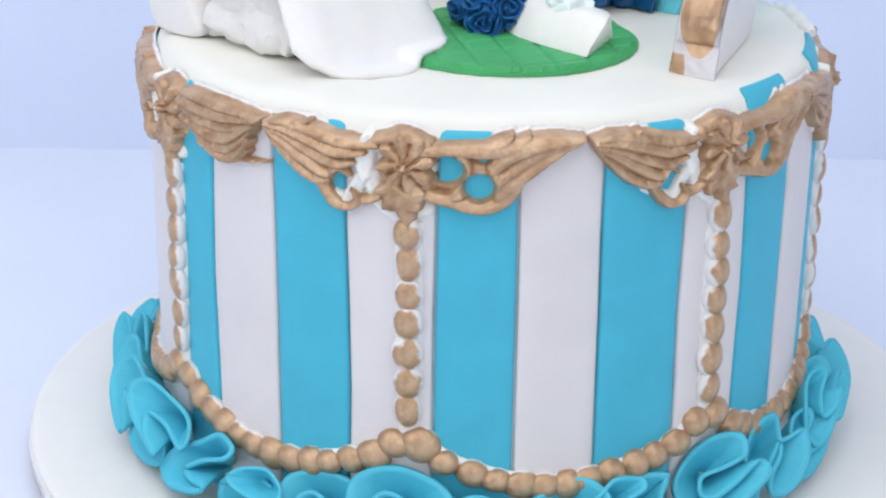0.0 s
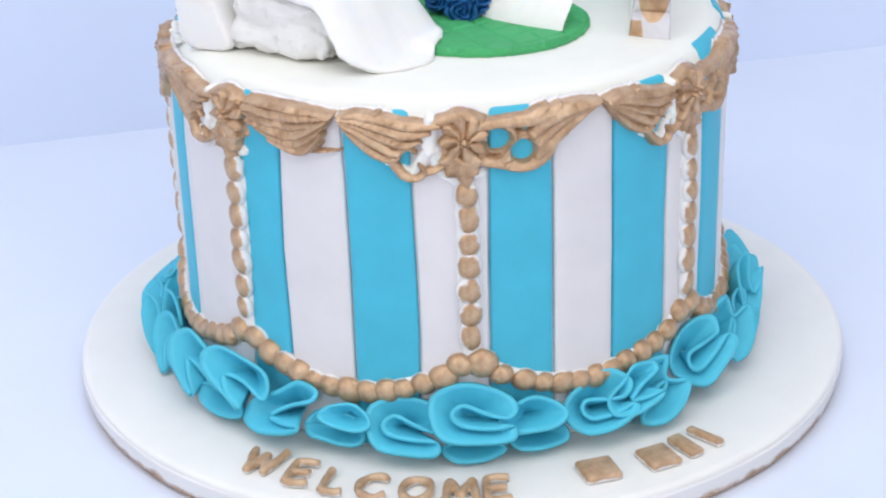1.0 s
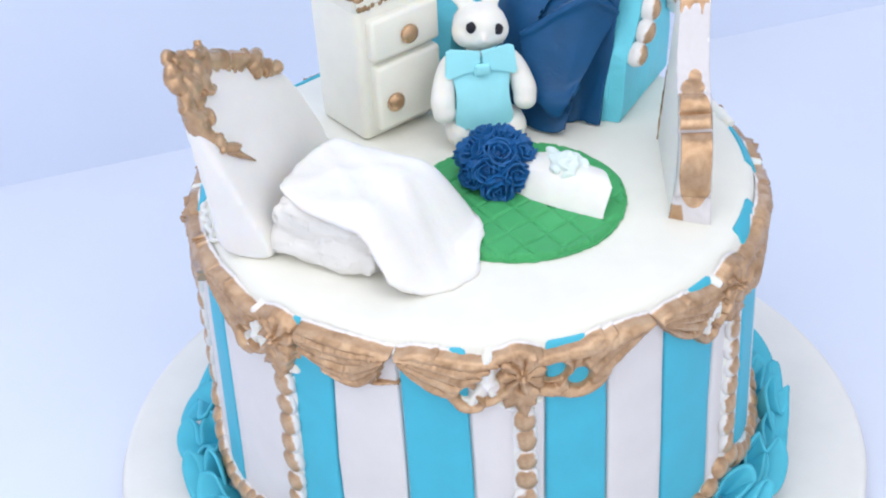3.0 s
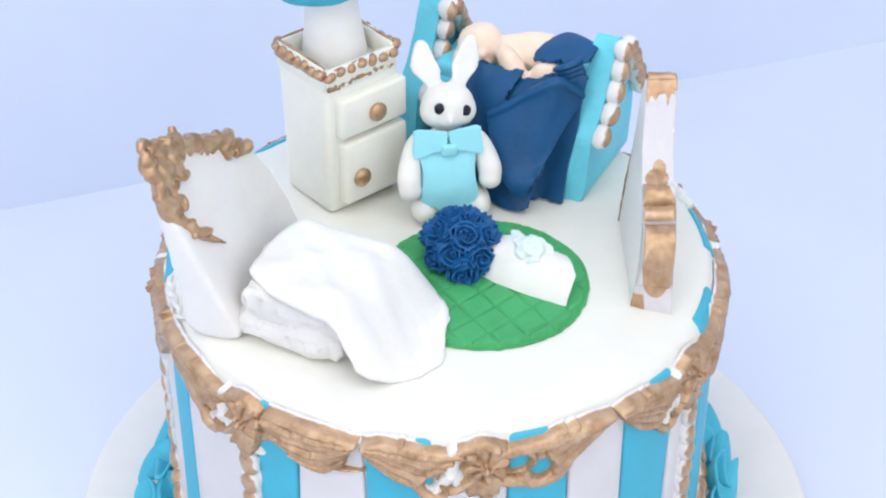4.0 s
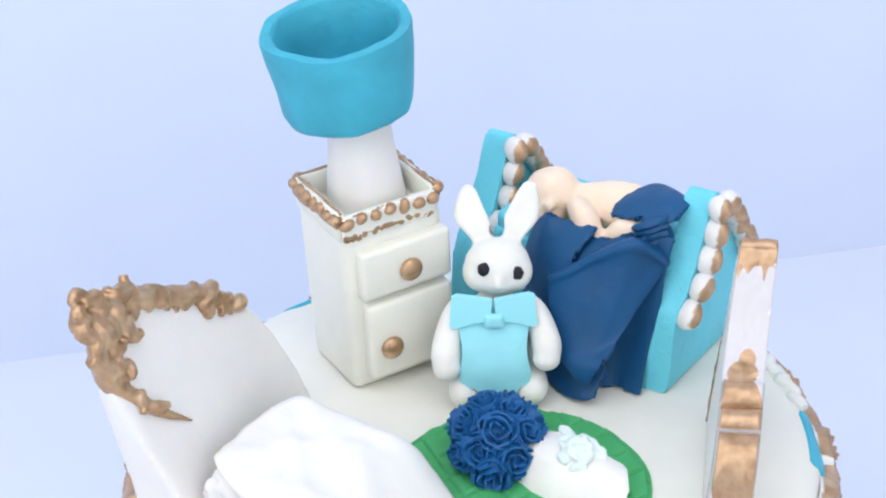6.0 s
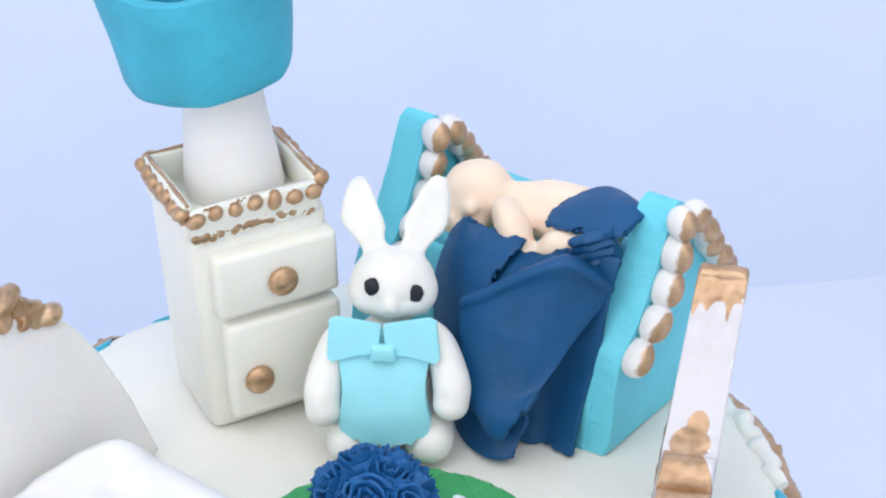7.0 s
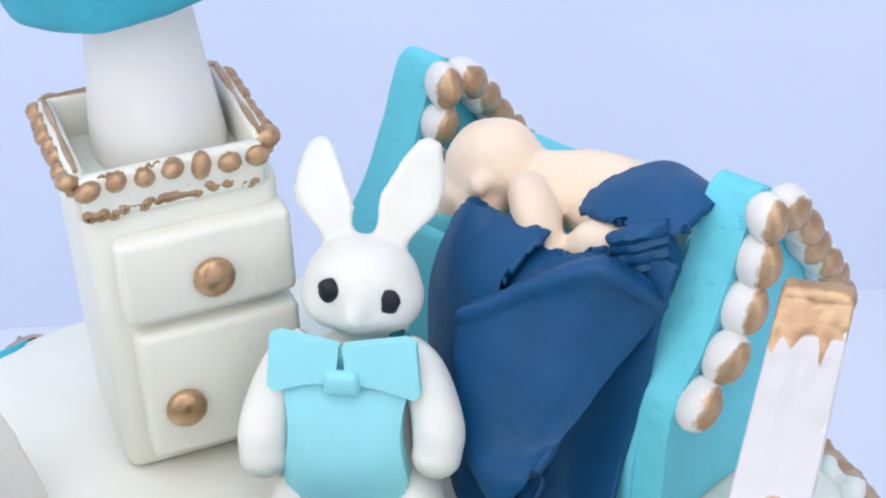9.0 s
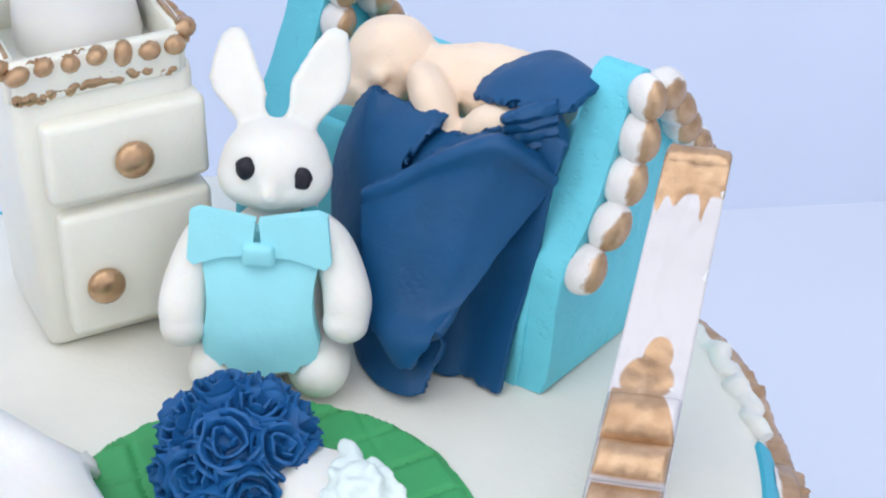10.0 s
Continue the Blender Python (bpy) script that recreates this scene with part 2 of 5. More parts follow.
def sheet(bm, rows, nu=24, nv=24, jag=0.0, seed=0, ripple=0.0, torn=(0.0, 0.25, 1.0, 0.2)):
    """A draped sheet through rows of points, with torn edges and soft ripples."""
    cols = [spline(r, nu) for r in rows]
    grid = [spline([c[i] for c in cols], nv) for i in range(nu + 1)]
    off = Vector((seed * 7.3, seed * 3.1, 1.7))
    vs = [[None] * (nv + 1) for _ in range(nu + 1)]
    for i in range(nu + 1):
        for j in range(nv + 1):
            q = grid[i][j].copy()
            if ripple:
                q += noise.noise_vector(q * 7 + off) * ripple
            if jag:
                amount = max(k * (1 - d / 3) for k, d in zip(torn, (i, nu - i, j, nv - j)))
                if amount > 0:
                    q += (1.2 * noise.noise_vector(q * 26 + off) + 1.1 * noise.noise_vector(q * 85 + off)) * jag * amount
            vs[i][j] = bm.verts.new(q)
    for i in range(nu):
        for j in range(nv):
            bm.faces.new((vs[i][j], vs[i + 1][j], vs[i + 1][j + 1], vs[i][j + 1]))
    return vs


def bead_mesh(name, size, mats, seg=14, rings=9):
    bm = bmesh.new()
    blob(bm, (0, 0, 0), size, seg=seg, rings=rings)
    for v in bm.verts:
        v.co *= 1 + 0.05 * noise.noise(v.co * 30)
    return finish(name, bm, mats)


# ---- the setting ----
def slab(name, low, high, mat, turn, label, category):
    bm = bmesh.new()
    box(bm, low, high, 0)
    ob = part(name, bm, mat, smooth=False)
    ob.matrix_world = pose(0, 0, 0, 0, 0, turn)
    return tagged(ob, label, category, kind="structure")


TURN = 10.8  # the backdrop stands a little askew to the cake
slab("tabletop", (-20, -26, -0.40), (20, 2.90, -0.12), M_TABLE, TURN, "smooth pale bluish white tabletop under the cake board", "tabletop")
slab("wall_north", (-20, 2.90, -0.40), (20, 3.4, 20), M_WALL, TURN, "plain pale blue backdrop wall behind the cake", "wall")
slab("wall_south", (-20, -26.5, -0.40), (20, -26, 20), M_ROOM, TURN, "plain white wall facing the backdrop", "wall")
slab("wall_west", (-20.5, -26, -0.40), (-20, 3.4, 20), M_ROOM, TURN, "plain white side wall beside the table", "wall")
slab("wall_east", (20, -26, -0.40), (20.5, 3.4, 20), M_ROOM, TURN, "plain white side wall beside the table", "wall")
slab("ceiling", (-20.5, -26.5, 20), (20.5, 3.4, 20.4), M_ROOM, TURN, "plain white ceiling over the table", "ceiling")


def cyl(r, deg, z):
    a = radians(deg)
    return Vector((r * math.cos(a), r * math.sin(a), z))


def outward(q):
    return (q.x, q.y, 0)


# ---- the board ----
board = thing("cake_board", (0.022, 0, -0.12), label="round white board with a worn gold edge under the cake", category="cake board")
bm = bmesh.new()
lathe(bm, [(0, 0.1185), (1.30, 0.119), (1.475, 0.12), (1.492, 0.116), (1.50, 0.106), (1.50, 0.094)], seg=160)
part("covering", bm, M_BOARD, board, "smooth white fondant covering")
bm = bmesh.new()
lathe(bm, [(1.499, 0.095), (1.506, 0.088), (1.503, 0.05), (1.496, 0.012), (1.485, 0.0), (0, 0.0)], seg=160)
for v in bm.verts:
    if v.co.xy.length > 1.4:
        v.co.xy *= 1 + 0.003 * noise.noise(v.co * 4)
part("edge", bm, M_BOARD_EDGE, board, "scuffed gold and cream edge")

# ---- the cake ----
RW = 1.03
cake = thing("cake", (0, 0, 0), label="tall round cake with blue and white stripes and gold fondant swags", category="cake")
bm = bmesh.new()
lathe(bm, [(RW + 0.004, 0.0), (RW, 0.2), (RW - 0.003, 0.7), (RW - 0.001, 1.185), (RW - 0.006, 1.220), (RW - 0.018, 1.250), (RW - 0.040, 1.271), (RW - 0.072, H - 0.001), (0.5, H), (0, H)], seg=160)
for v in bm.verts:
    if 0.1 < v.co.z < 1.2:
        v.co.xy *= 1 + 0.003 * noise.noise(v.co * 3)
for f in bm.faces:
    f.material_index = 1 if f.calc_center_median().z < 1.195 else 0
part("body", bm, [M_CREAM, M_STRIPE_W], cake, "white fondant wall and cream top")

STRIPES = [(-168, -159), (-137, -127), (-113, -100.4), (-86.8, -74.6), (-61.9, -48.1), (-34.8, -22.7), (-8.5, 6.5), (28, 40), (52, 64), (76, 88), (100, 112), (119, 130), (137.5, 149.5), (164, 179)]


def stripe(a, b, seed, white=False):
    bm = bmesh.new()
    prof = [(RW + 0.019, 0.0), (RW + 0.017, 0.2), (RW + 0.016, 0.45), (RW + 0.016, 0.7), (RW + 0.016, 0.95), (RW + 0.013, 1.17), (RW + 0.010, 1.20), (RW + 0.005, 1.216), (RW - 0.002, 1.232), (RW - 0.013, 1.241)]
    over = not white and (a > 100 or -36 < a < 25)  # these reach over the shoulder
    if white:
        prof[5:] = [(RW + 0.012, 1.15), (RW + 0.008, 1.185), (RW + 0.001, 1.205), (RW - 0.010, 1.220)]
    if over:
        prof[-1:] = [(RW - 0.012, 1.252), (RW - 0.034, 1.274), (RW - 0.052, H + 0.004), (RW - 0.064, H - 0.004)] if a > 100 else [(RW - 0.010, 1.250), (RW - 0.024, 1.267), (RW - 0.036, 1.277), (RW - 0.046, 1.270)]
    n = 10
    grid = []
    for r, z in prof:
        wa, wb = (0.55 * noise.noise(Vector((k * 3.7, min(z, 1.2) * 2.2, 0))) for k in ((2 * seed + 1, (2 * seed + 2) % (2 * len(STRIPES))) if white else (2 * seed, 2 * seed + 1)))
        wa, wb = (wa + 0.20, wb - 0.20) if white else (wa + 0.12, wb - 0.12)
        z += (0.008 * noise.noise(Vector((seed * 1.7, 5, 3))) - 0.002) * (1.19 < z < 1.25)
        ease = 0.9 * max(0.0, (z - 1.225) / 0.02) if not over else 2.6 * max(0.0, (RW - 0.030 - r) / 0.034) ** 2
        wa, wb = wa + ease, wb - ease * 1.6
        a0, a1 = a + wa, b + wb
        turns = [a0, a0 + 0.18, a0 + 0.50] + [a0 + (a1 - a0) * k / 6 for k in range(1, 6)] + [a1 - 0.50, a1 - 0.18, a1]
        sink = [0.011, 0.003] + [0.0] * 7 + [0.003, 0.011]  # rounded long edges
        row = [(cyl(r - d * (z < 1.24), w, z), cyl(r - (0.024 if z < 1.24 else 0.004), w, z - (0.016 if z > 1.24 else 0.0))) for w, d in zip(turns, sink)]
        grid.append(row)
    outer = [[bm.verts.new(p[0]) for p in row] for row in grid]
    inner = [[bm.verts.new(p[1]) for p in (row[0], row[-1])] for row in grid]
    for i in range(len(prof) - 1):
        for k in range(n):
            bm.faces.new((outer[i][k], outer[i][k + 1], outer[i + 1][k + 1], outer[i + 1][k]))
        bm.faces.new((inner[i][0], outer[i][0], outer[i + 1][0], inner[i + 1][0]))
        bm.faces.new((outer[i][n], inner[i][1], inner[i + 1][1], outer[i + 1][n]))
    bm.faces.new([*outer[-1], inner[-1][1], inner[-1][0]])
    return bm


for i, (a, b) in enumerate(STRIPES):
    part("stripe", stripe(a, b, i), M_BLUE, cake)
    nxt = STRIPES[(i + 1) % len(STRIPES)][0] + (360 if i + 1 == len(STRIPES) else 0)
    part("stripe", stripe(b, nxt, i, True), M_STRIPE_W, cake, "white fondant stripe")

# Beaded columns, eight of them, each on a white backing.
COLUMNS = [-90.6, -137.8, -41.5, 3, 48, 93, 138, 175.5]
BEAD = bead_mesh("bead", (0.044, 0.029, 0.056), M_GOLD_BEAD)
bm = bmesh.new()
tube(bm, [(0, -RW - 0.012, 0.99), (0, -RW - 0.010, 0.7), (0, -RW - 0.012, 0.33)], [0.038, 0.043, 0.032], up=(0, -1, 0), flat=0.5, steps=30, sides=10)
for v in bm.verts:
    v.co.x *= 1 + 0.25 * noise.noise(Vector((v.co.x * 3, 0, v.co.z * 14)))
BACKING = finish("bead_column", bm, M_WHITE)
rng = random.Random(4)
for deg in COLUMNS:
    col = part("bead_column", BACKING, None, cake, "white fondant bead strip with gold crowns")
    put(col, 0, 0, 0, 0, 0, deg + 90)
    z = 0.955
    for k in range(7):
        h = 0.087 + rng.uniform(-0.010, 0.010)
        b = part("bead", BEAD, None, col)
        put(b, rng.uniform(-0.003, 0.003), -RW - 0.026, z, rng.uniform(-6, 6), rng.uniform(-6, 6), rng.uniform(-8, 8))
        b.scale = (1 + rng.uniform(-0.10, 0.08), 1 + rng.uniform(-0.1, 0.1), h / 0.092)
        z -= h
# The bead border, swagged between the columns' feet.
ROUND = bead_mesh("bead", (0.052, 0.036, 0.044), gold_paint("gold_lustre_border_bead", (0, -1, 0), 0.0002, 0.0003, 0.0016, 230, metal=0.40, rough=0.28))
ordered = sorted(COLUMNS)
for i, deg in enumerate(ordered):
    nxt = ordered[(i + 1) % len(ordered)] + (360 if i + 1 == len(ordered) else 0)
    span = nxt - deg
    f = lambda u: (cyl(RW + 0.020, deg + 2.0 + (span - 4.0) * u, 0.325 - 0.115 * math.sin(math.pi * u) ** 0.62 + 0.005 * math.sin(9 * u + i)))
    bm = bmesh.new()
    tube(bm, [f(k / 10) + Vector((0, 0, 0.016)) for k in range(11)], [0.021] * 11, up=outward, flat=0.55, steps=40, sides=8)
    seg = part("bead_border", bm, M_WHITE, cake, "white fondant border of gold-brushed beads")
    n = max(7, round(span / 4.05))
    for k in range(n + 1):
        u = (k + rng.uniform(-0.12, 0.12)) / n
        q = f(min(max(u, 0), 1))
        b = part("bead", ROUND, None, seg)
        put(b, q.x, q.y, q.z, rng.uniform(-15, 15), rng.uniform(-15, 15), math.degrees(math.atan2(q.y, q.x)) + 90)
        s = rng.uniform(0.9, 1.12) * (1.12 if k in (0, n) else 1)
        b.scale = (s, 1.0, s * rng.uniform(0.88, 1.05))


# The swags: moulded paste, drawn as ridges in degrees from the column and height, that sink into the wall at their outline.
DEG = radians(1) * 1.05


def relief(ridges, span, rise, fade=0.012, holes=()):
    """A moulded relief on the cake's wall. A ridge is (points, widths, height); where ridges meet they leave a crease."""
    na, nz = round((span[1] - span[0]) / 0.21), round((rise[1] - rise[0]) / 0.004)
    A, Z = np.meshgrid(np.linspace(*span, na + 1), np.linspace(*rise, nz + 1), indexing="ij")
    top = np.full(A.shape, -1.0)
    for pts, widths, height in ridges:
        n = 4 * (len(pts) - 1)
        line = spline([(x, 0, z) for x, z in pts], n)
        wid = [q.x for q in spline([(w, 0, 0) for w in widths], n)]
        for p, q, w0, w1 in zip(line, line[1:], wid, wid[1:]):
            px, pz, dx, dz = p.x * DEG, p.z, (q.x - p.x) * DEG, q.z - p.z
            u = np.clip(((A * DEG - px) * dx + (Z - pz) * dz) / max(dx * dx + dz * dz, 1e-9), 0, 1)
            d = np.hypot(A * DEG - px - u * dx, Z - pz - u * dz)
            w = np.maximum(w0 + (w1 - w0) * u, 0.002)
            w = w * 1.28
            r = d / w
            side = np.sign(dx * (Z - pz) - dz * (A * DEG - px))
            h = np.where(r < 1, height * (1 - 0.22 * r * side) * np.maximum(0, 1 - r ** 4) ** 0.6, -(d - w) * 1.6)
            top = np.maximum(top, h)
    for a, z, ra, rz in holes:
        e = np.hypot((A - a) / ra, (Z - z) / rz)
        top = np.minimum(top, np.where(e < 1.7, (e - 1) * 0.09, 9.0))
    bm = bmesh.new()
    keep = {}
    for i in range(na + 1):
        for j in range(nz + 1):
            h = max(top[i, j], -fade)
            if h > -fade:
                q = Vector((A[i, j] * 0.4, Z[i, j] * 22, 0))
                h += 0.005 * noise.noise(q) + 0.003 * noise.noise(q * 3.1)
            keep[i, j] = (h, A[i, j], Z[i, j])
    verts = {}
    for i in range(na):
        for j in range(nz):
            ks = ((i, j), (i + 1, j), (i + 1, j + 1), (i, j + 1))
            if max(keep[k][0] for k in ks) <= -fade:
                continue
            for k in ks:
                if k not in verts:
                    h, x, z = keep[k]
                    verts[k] = bm.verts.new(cyl(RW + h, -90 + x, z))
            bm.faces.new([verts[k] for k in ks])
    return bm


def swag_flower():
    c, z0, ridges = -0.4, 1.152, []
    for k in range(8):
        t = 2 * math.pi * (k + 0.3) / 8
        tip = lambda r: (c + r * math.cos(t) / DEG, z0 + r * math.sin(t))
        ridges.append(([tip(0.020), tip(0.042), tip(0.060), tip(0.076)], [0.009, 0.016, 0.019, 0.004], 0.050))
    for k in range(7):
        t = 2 * math.pi * k / 7
        ridges.append(([(c + 0.014 * math.cos(t) / DEG, z0 + 0.014 * math.sin(t)), (c + 0.019 * math.cos(t) / DEG, z0 + 0.019 * math.sin(t))], [0.0055, 0.0055], 0.066))
    ridges.append(([(c - 0.1, z0), (c + 0.1, z0)], [0.011, 0.011], 0.072))
    for x, z in ((-4.3, 1.072), (-3.2, 1.030), (1.6, 1.040), (0.2, 0.992), (2.2, 1.080)):
        ridges.append(([(-0.7, 1.066), ((x - 0.7) / 2, (z + 1.066) / 2), (x, z)], [0.010, 0.028, 0.010], 0.050))
    ridges.append(([(-6.5, 1.196), (-4.0, 1.214), (-0.5, 1.226), (3.0, 1.206)], [0.010, 0.014, 0.016, 0.012], 0.036))
    ridges.append(([(-4.5, 1.09), (-0.5, 1.12), (3.2, 1.10)], [0.03, 0.05, 0.02], 0.020))
    ridges.append(([(c, z0 - 0.004), (c, z0 + 0.004)], [0.050, 0.050], 0.036))
    return relief(ridges, (-8, 6), (0.96, 1.26))


def swag_right():
    return relief([
        ([(2.4, 1.192), (7, 1.198), (11, 1.197), (15, 1.209), (20, 1.223), (24.9, 1.226)], [0.015, 0.016, 0.020, 0.021, 0.018, 0.008], 0.044),
        ([(11.5, 1.200), (13.6, 1.222), (14.6, 1.240)], [0.018, 0.014, 0.005], 0.040),
        ([(15.0, 1.212), (16.6, 1.228), (17.2, 1.242)], [0.016, 0.012, 0.004], 0.038),
        ([(12.0, 1.150), (14, 1.180), (17, 1.205), (21, 1.219), (24.7, 1.224)], [0.018, 0.020, 0.019, 0.015, 0.006], 0.047),
        ([(12.6, 1.115), (15, 1.152), (18, 1.186), (21.5, 1.211), (24.4, 1.222)], [0.016, 0.018, 0.018, 0.014, 0.006], 0.044),
        ([(12.8, 1.078), (15, 1.116), (18, 1.158), (21, 1.192), (24.2, 1.220)], [0.018, 0.022, 0.020, 0.014, 0.006], 0.046),
        ([(1.2, 1.078), (5.7, 1.060), (10.2, 1.043), (13.3, 1.062), (15.2, 1.098)], [0.014, 0.017, 0.019, 0.021, 0.016], 0.046),
        ([(7.2, 1.190), (8.6, 1.152), (8.1, 1.112), (6.6, 1.070)], [0.014, 0.012, 0.012, 0.014], 0.042),
        ([(12.4, 1.160), (13.0, 1.110), (12.9, 1.070)], [0.016, 0.014, 0.016], 0.042),
        ([(6.8, 1.072), (8.4, 1.086), (9.6, 1.094)], [0.014, 0.012, 0.008], 0.046),
        ([(2.4, 1.182), (3.2, 1.140), (2.6, 1.090)], [0.016, 0.010, 0.014], 0.036),
        ([(3.0, 1.140), (8.0, 1.125), (13.5, 1.110)], [0.036, 0.044, 0.030], 0.030),
    ], (0, 26), (1.0, 1.262), holes=((5.3, 1.140, 2.1, 0.029), (10.1, 1.096, 1.75, 0.029)))


def swag_left():
    return relief([
        ([(-22.8, 1.219), (-19.5, 1.224), (-15, 1.214), (-10, 1.196), (-4.8, 1.197)], [0.005, 0.013, 0.015, 0.016, 0.010], 0.044),
        ([(-22.6, 1.213), (-18.8, 1.206), (-14.5, 1.186), (-10.5, 1.168), (-6.4, 1.176)], [0.006, 0.012, 0.015, 0.016, 0.008], 0.050),
        ([(-22.4, 1.207), (-18.6, 1.187), (-14.8, 1.158), (-11, 1.136), (-7.8, 1.148)], [0.006, 0.013, 0.016, 0.016, 0.007], 0.046),
        ([(-22.2, 1.200), (-18.8, 1.167), (-15.4, 1.131), (-12.4, 1.106), (-10.6, 1.112)], [0.006, 0.013, 0.016, 0.014, 0.006], 0.050),
        ([(-22.0, 1.192), (-19.4, 1.146), (-16.8, 1.108), (-14, 1.086), (-12.0, 1.088)], [0.006, 0.013, 0.016, 0.015, 0.008], 0.046),
        ([(-13.8, 1.090), (-12.2, 1.052), (-10.6, 1.024), (-8.8, 1.020), (-7.6, 1.040), (-8.4, 1.066)], [0.013, 0.015, 0.015, 0.013, 0.012, 0.007], 0.046),
        ([(-7.6, 1.036), (-5.8, 1.046), (-4.2, 1.060)], [0.011, 0.013, 0.011], 0.040),
        ([(-12.0, 1.115), (-10.2, 1.120), (-8.9, 1.105)], [0.012, 0.010, 0.005], 0.040),
        ([(-17.0, 1.222), (-15.4, 1.236)], [0.010, 0.004], 0.036),
    ], (-24, -2), (0.98, 1.262), holes=((-10.2, 1.078, 0.95, 0.026),))


def swag_shell():
    return relief([
        ([(-42.2, 1.224), (-36, 1.224), (-30, 1.220), (-23.8, 1.217)], [0.010, 0.014, 0.012, 0.005], 0.044),
        ([(-42.4, 1.204), (-37, 1.196), (-31, 1.196), (-24.0, 1.212)], [0.013, 0.016, 0.014, 0.005], 0.052),
        ([(-42.2, 1.182), (-37, 1.168), (-31, 1.168), (-24.4, 1.206)], [0.013, 0.017, 0.016, 0.006], 0.047),
        ([(-41.6, 1.160), (-36.5, 1.140), (-31, 1.139), (-24.9, 1.196)], [0.011, 0.017, 0.017, 0.007], 0.053),
        ([(-39.6, 1.136), (-35, 1.112), (-30.5, 1.111), (-25.4, 1.180)], [0.008, 0.016, 0.017, 0.008], 0.048),
        ([(-36.8, 1.106), (-33, 1.088), (-29.6, 1.088), (-26.0, 1.150)], [0.006, 0.014, 0.016, 0.009], 0.051),
        ([(-30.0, 1.080), (-26, 1.090), (-22.4, 1.098)], [0.009, 0.007, 0.002], 0.030),
        ([(-28.0, 1.100), (-26.6, 1.120)], [0.012, 0.010], 0.040),
    ], (-44, -22), (1.05, 1.262))


def swag_white():
    """The unpainted paste under the gold, which shows at the seams."""
    return relief([
        ([(-22, 1.206), (-12, 1.190), (0, 1.190), (12, 1.192), (25, 1.218)], [0.006, 0.014, 0.014, 0.012, 0.004], 0.020),
        ([(-6.2, 1.200), (-6.6, 1.150), (-6.4, 1.110)], [0.020, 0.026, 0.020], 0.036),
        ([(-6.4, 1.120), (-8.0, 1.070), (-9.2, 1.022)], [0.018, 0.020, 0.022], 0.030),
        ([(-9.2, 1.030), (-14.2, 1.066)], [0.014, 0.012], 0.024),
        ([(-5.5, 1.110), (-4.6, 1.050), (-1.0, 1.000)], [0.022, 0.022, 0.022], 0.026),
        ([(-1.0, 1.010), (2.6, 1.030)], [0.022, 0.018], 0.022),
    ], (-24, 26), (0.96, 1.262))


MESH = {k: finish(k, f(), m) for k, f, m in (("flower", swag_flower, M_GARLAND), ("leaf_scroll", swag_right, M_GARLAND), ("leaf_fan", swag_left, M_GARLAND), ("leaf_shell", swag_shell, M_GARLAND), ("swag", swag_white, M_WHITE))}
for i, deg in enumerate(COLUMNS):
    swag = part("swag", MESH["swag"], None, cake, "white backing of a gold fondant swag")
    put(swag, 0, 0, 0, 0, 0, deg + 90)
    part("flower", MESH["flower"], None, swag, "gold-brushed flower")
    if i != 1:
        part("leaf_scroll", MESH["leaf_scroll"], None, swag, "gold-brushed pierced leaf scroll")
    part("leaf_fan", MESH["leaf_fan"], None, swag, "gold-brushed leaf")
    if i == 0:
        part("leaf_shell", MESH["leaf_shell"], None, swag, "gold-brushed ribbed leaf")


# white paste of the swags curled over the rim between the stripes
for a0, a1, r in ((7.5, 27.5, 0.026), (150.5, 163, 0.020), (180.5, 196, 0.014)):
    bm = bmesh.new()
    n = 12
    tube(bm, [cyl(RW - 0.026 + 0.008 * math.sin(2.1 * k + a0), a0 + (a1 - a0) * k / n, H - 0.012 + 0.004 * math.sin(1.7 * k)) for k in range(n + 1)], [r * (0.55 + 0.45 * math.sin(math.pi * (k + 0.5) / (n + 1))) * (1 + 0.18 * math.sin(2.9 * k)) for k in range(n + 1)], flat=0.8, steps=40, sides=10)
    for v in bm.verts:
        v.co += noise.noise_vector(v.co * 18) * 0.007
    part("rim_paste", bm, M_WHITE, cake, "unpainted white paste curled over the rim")


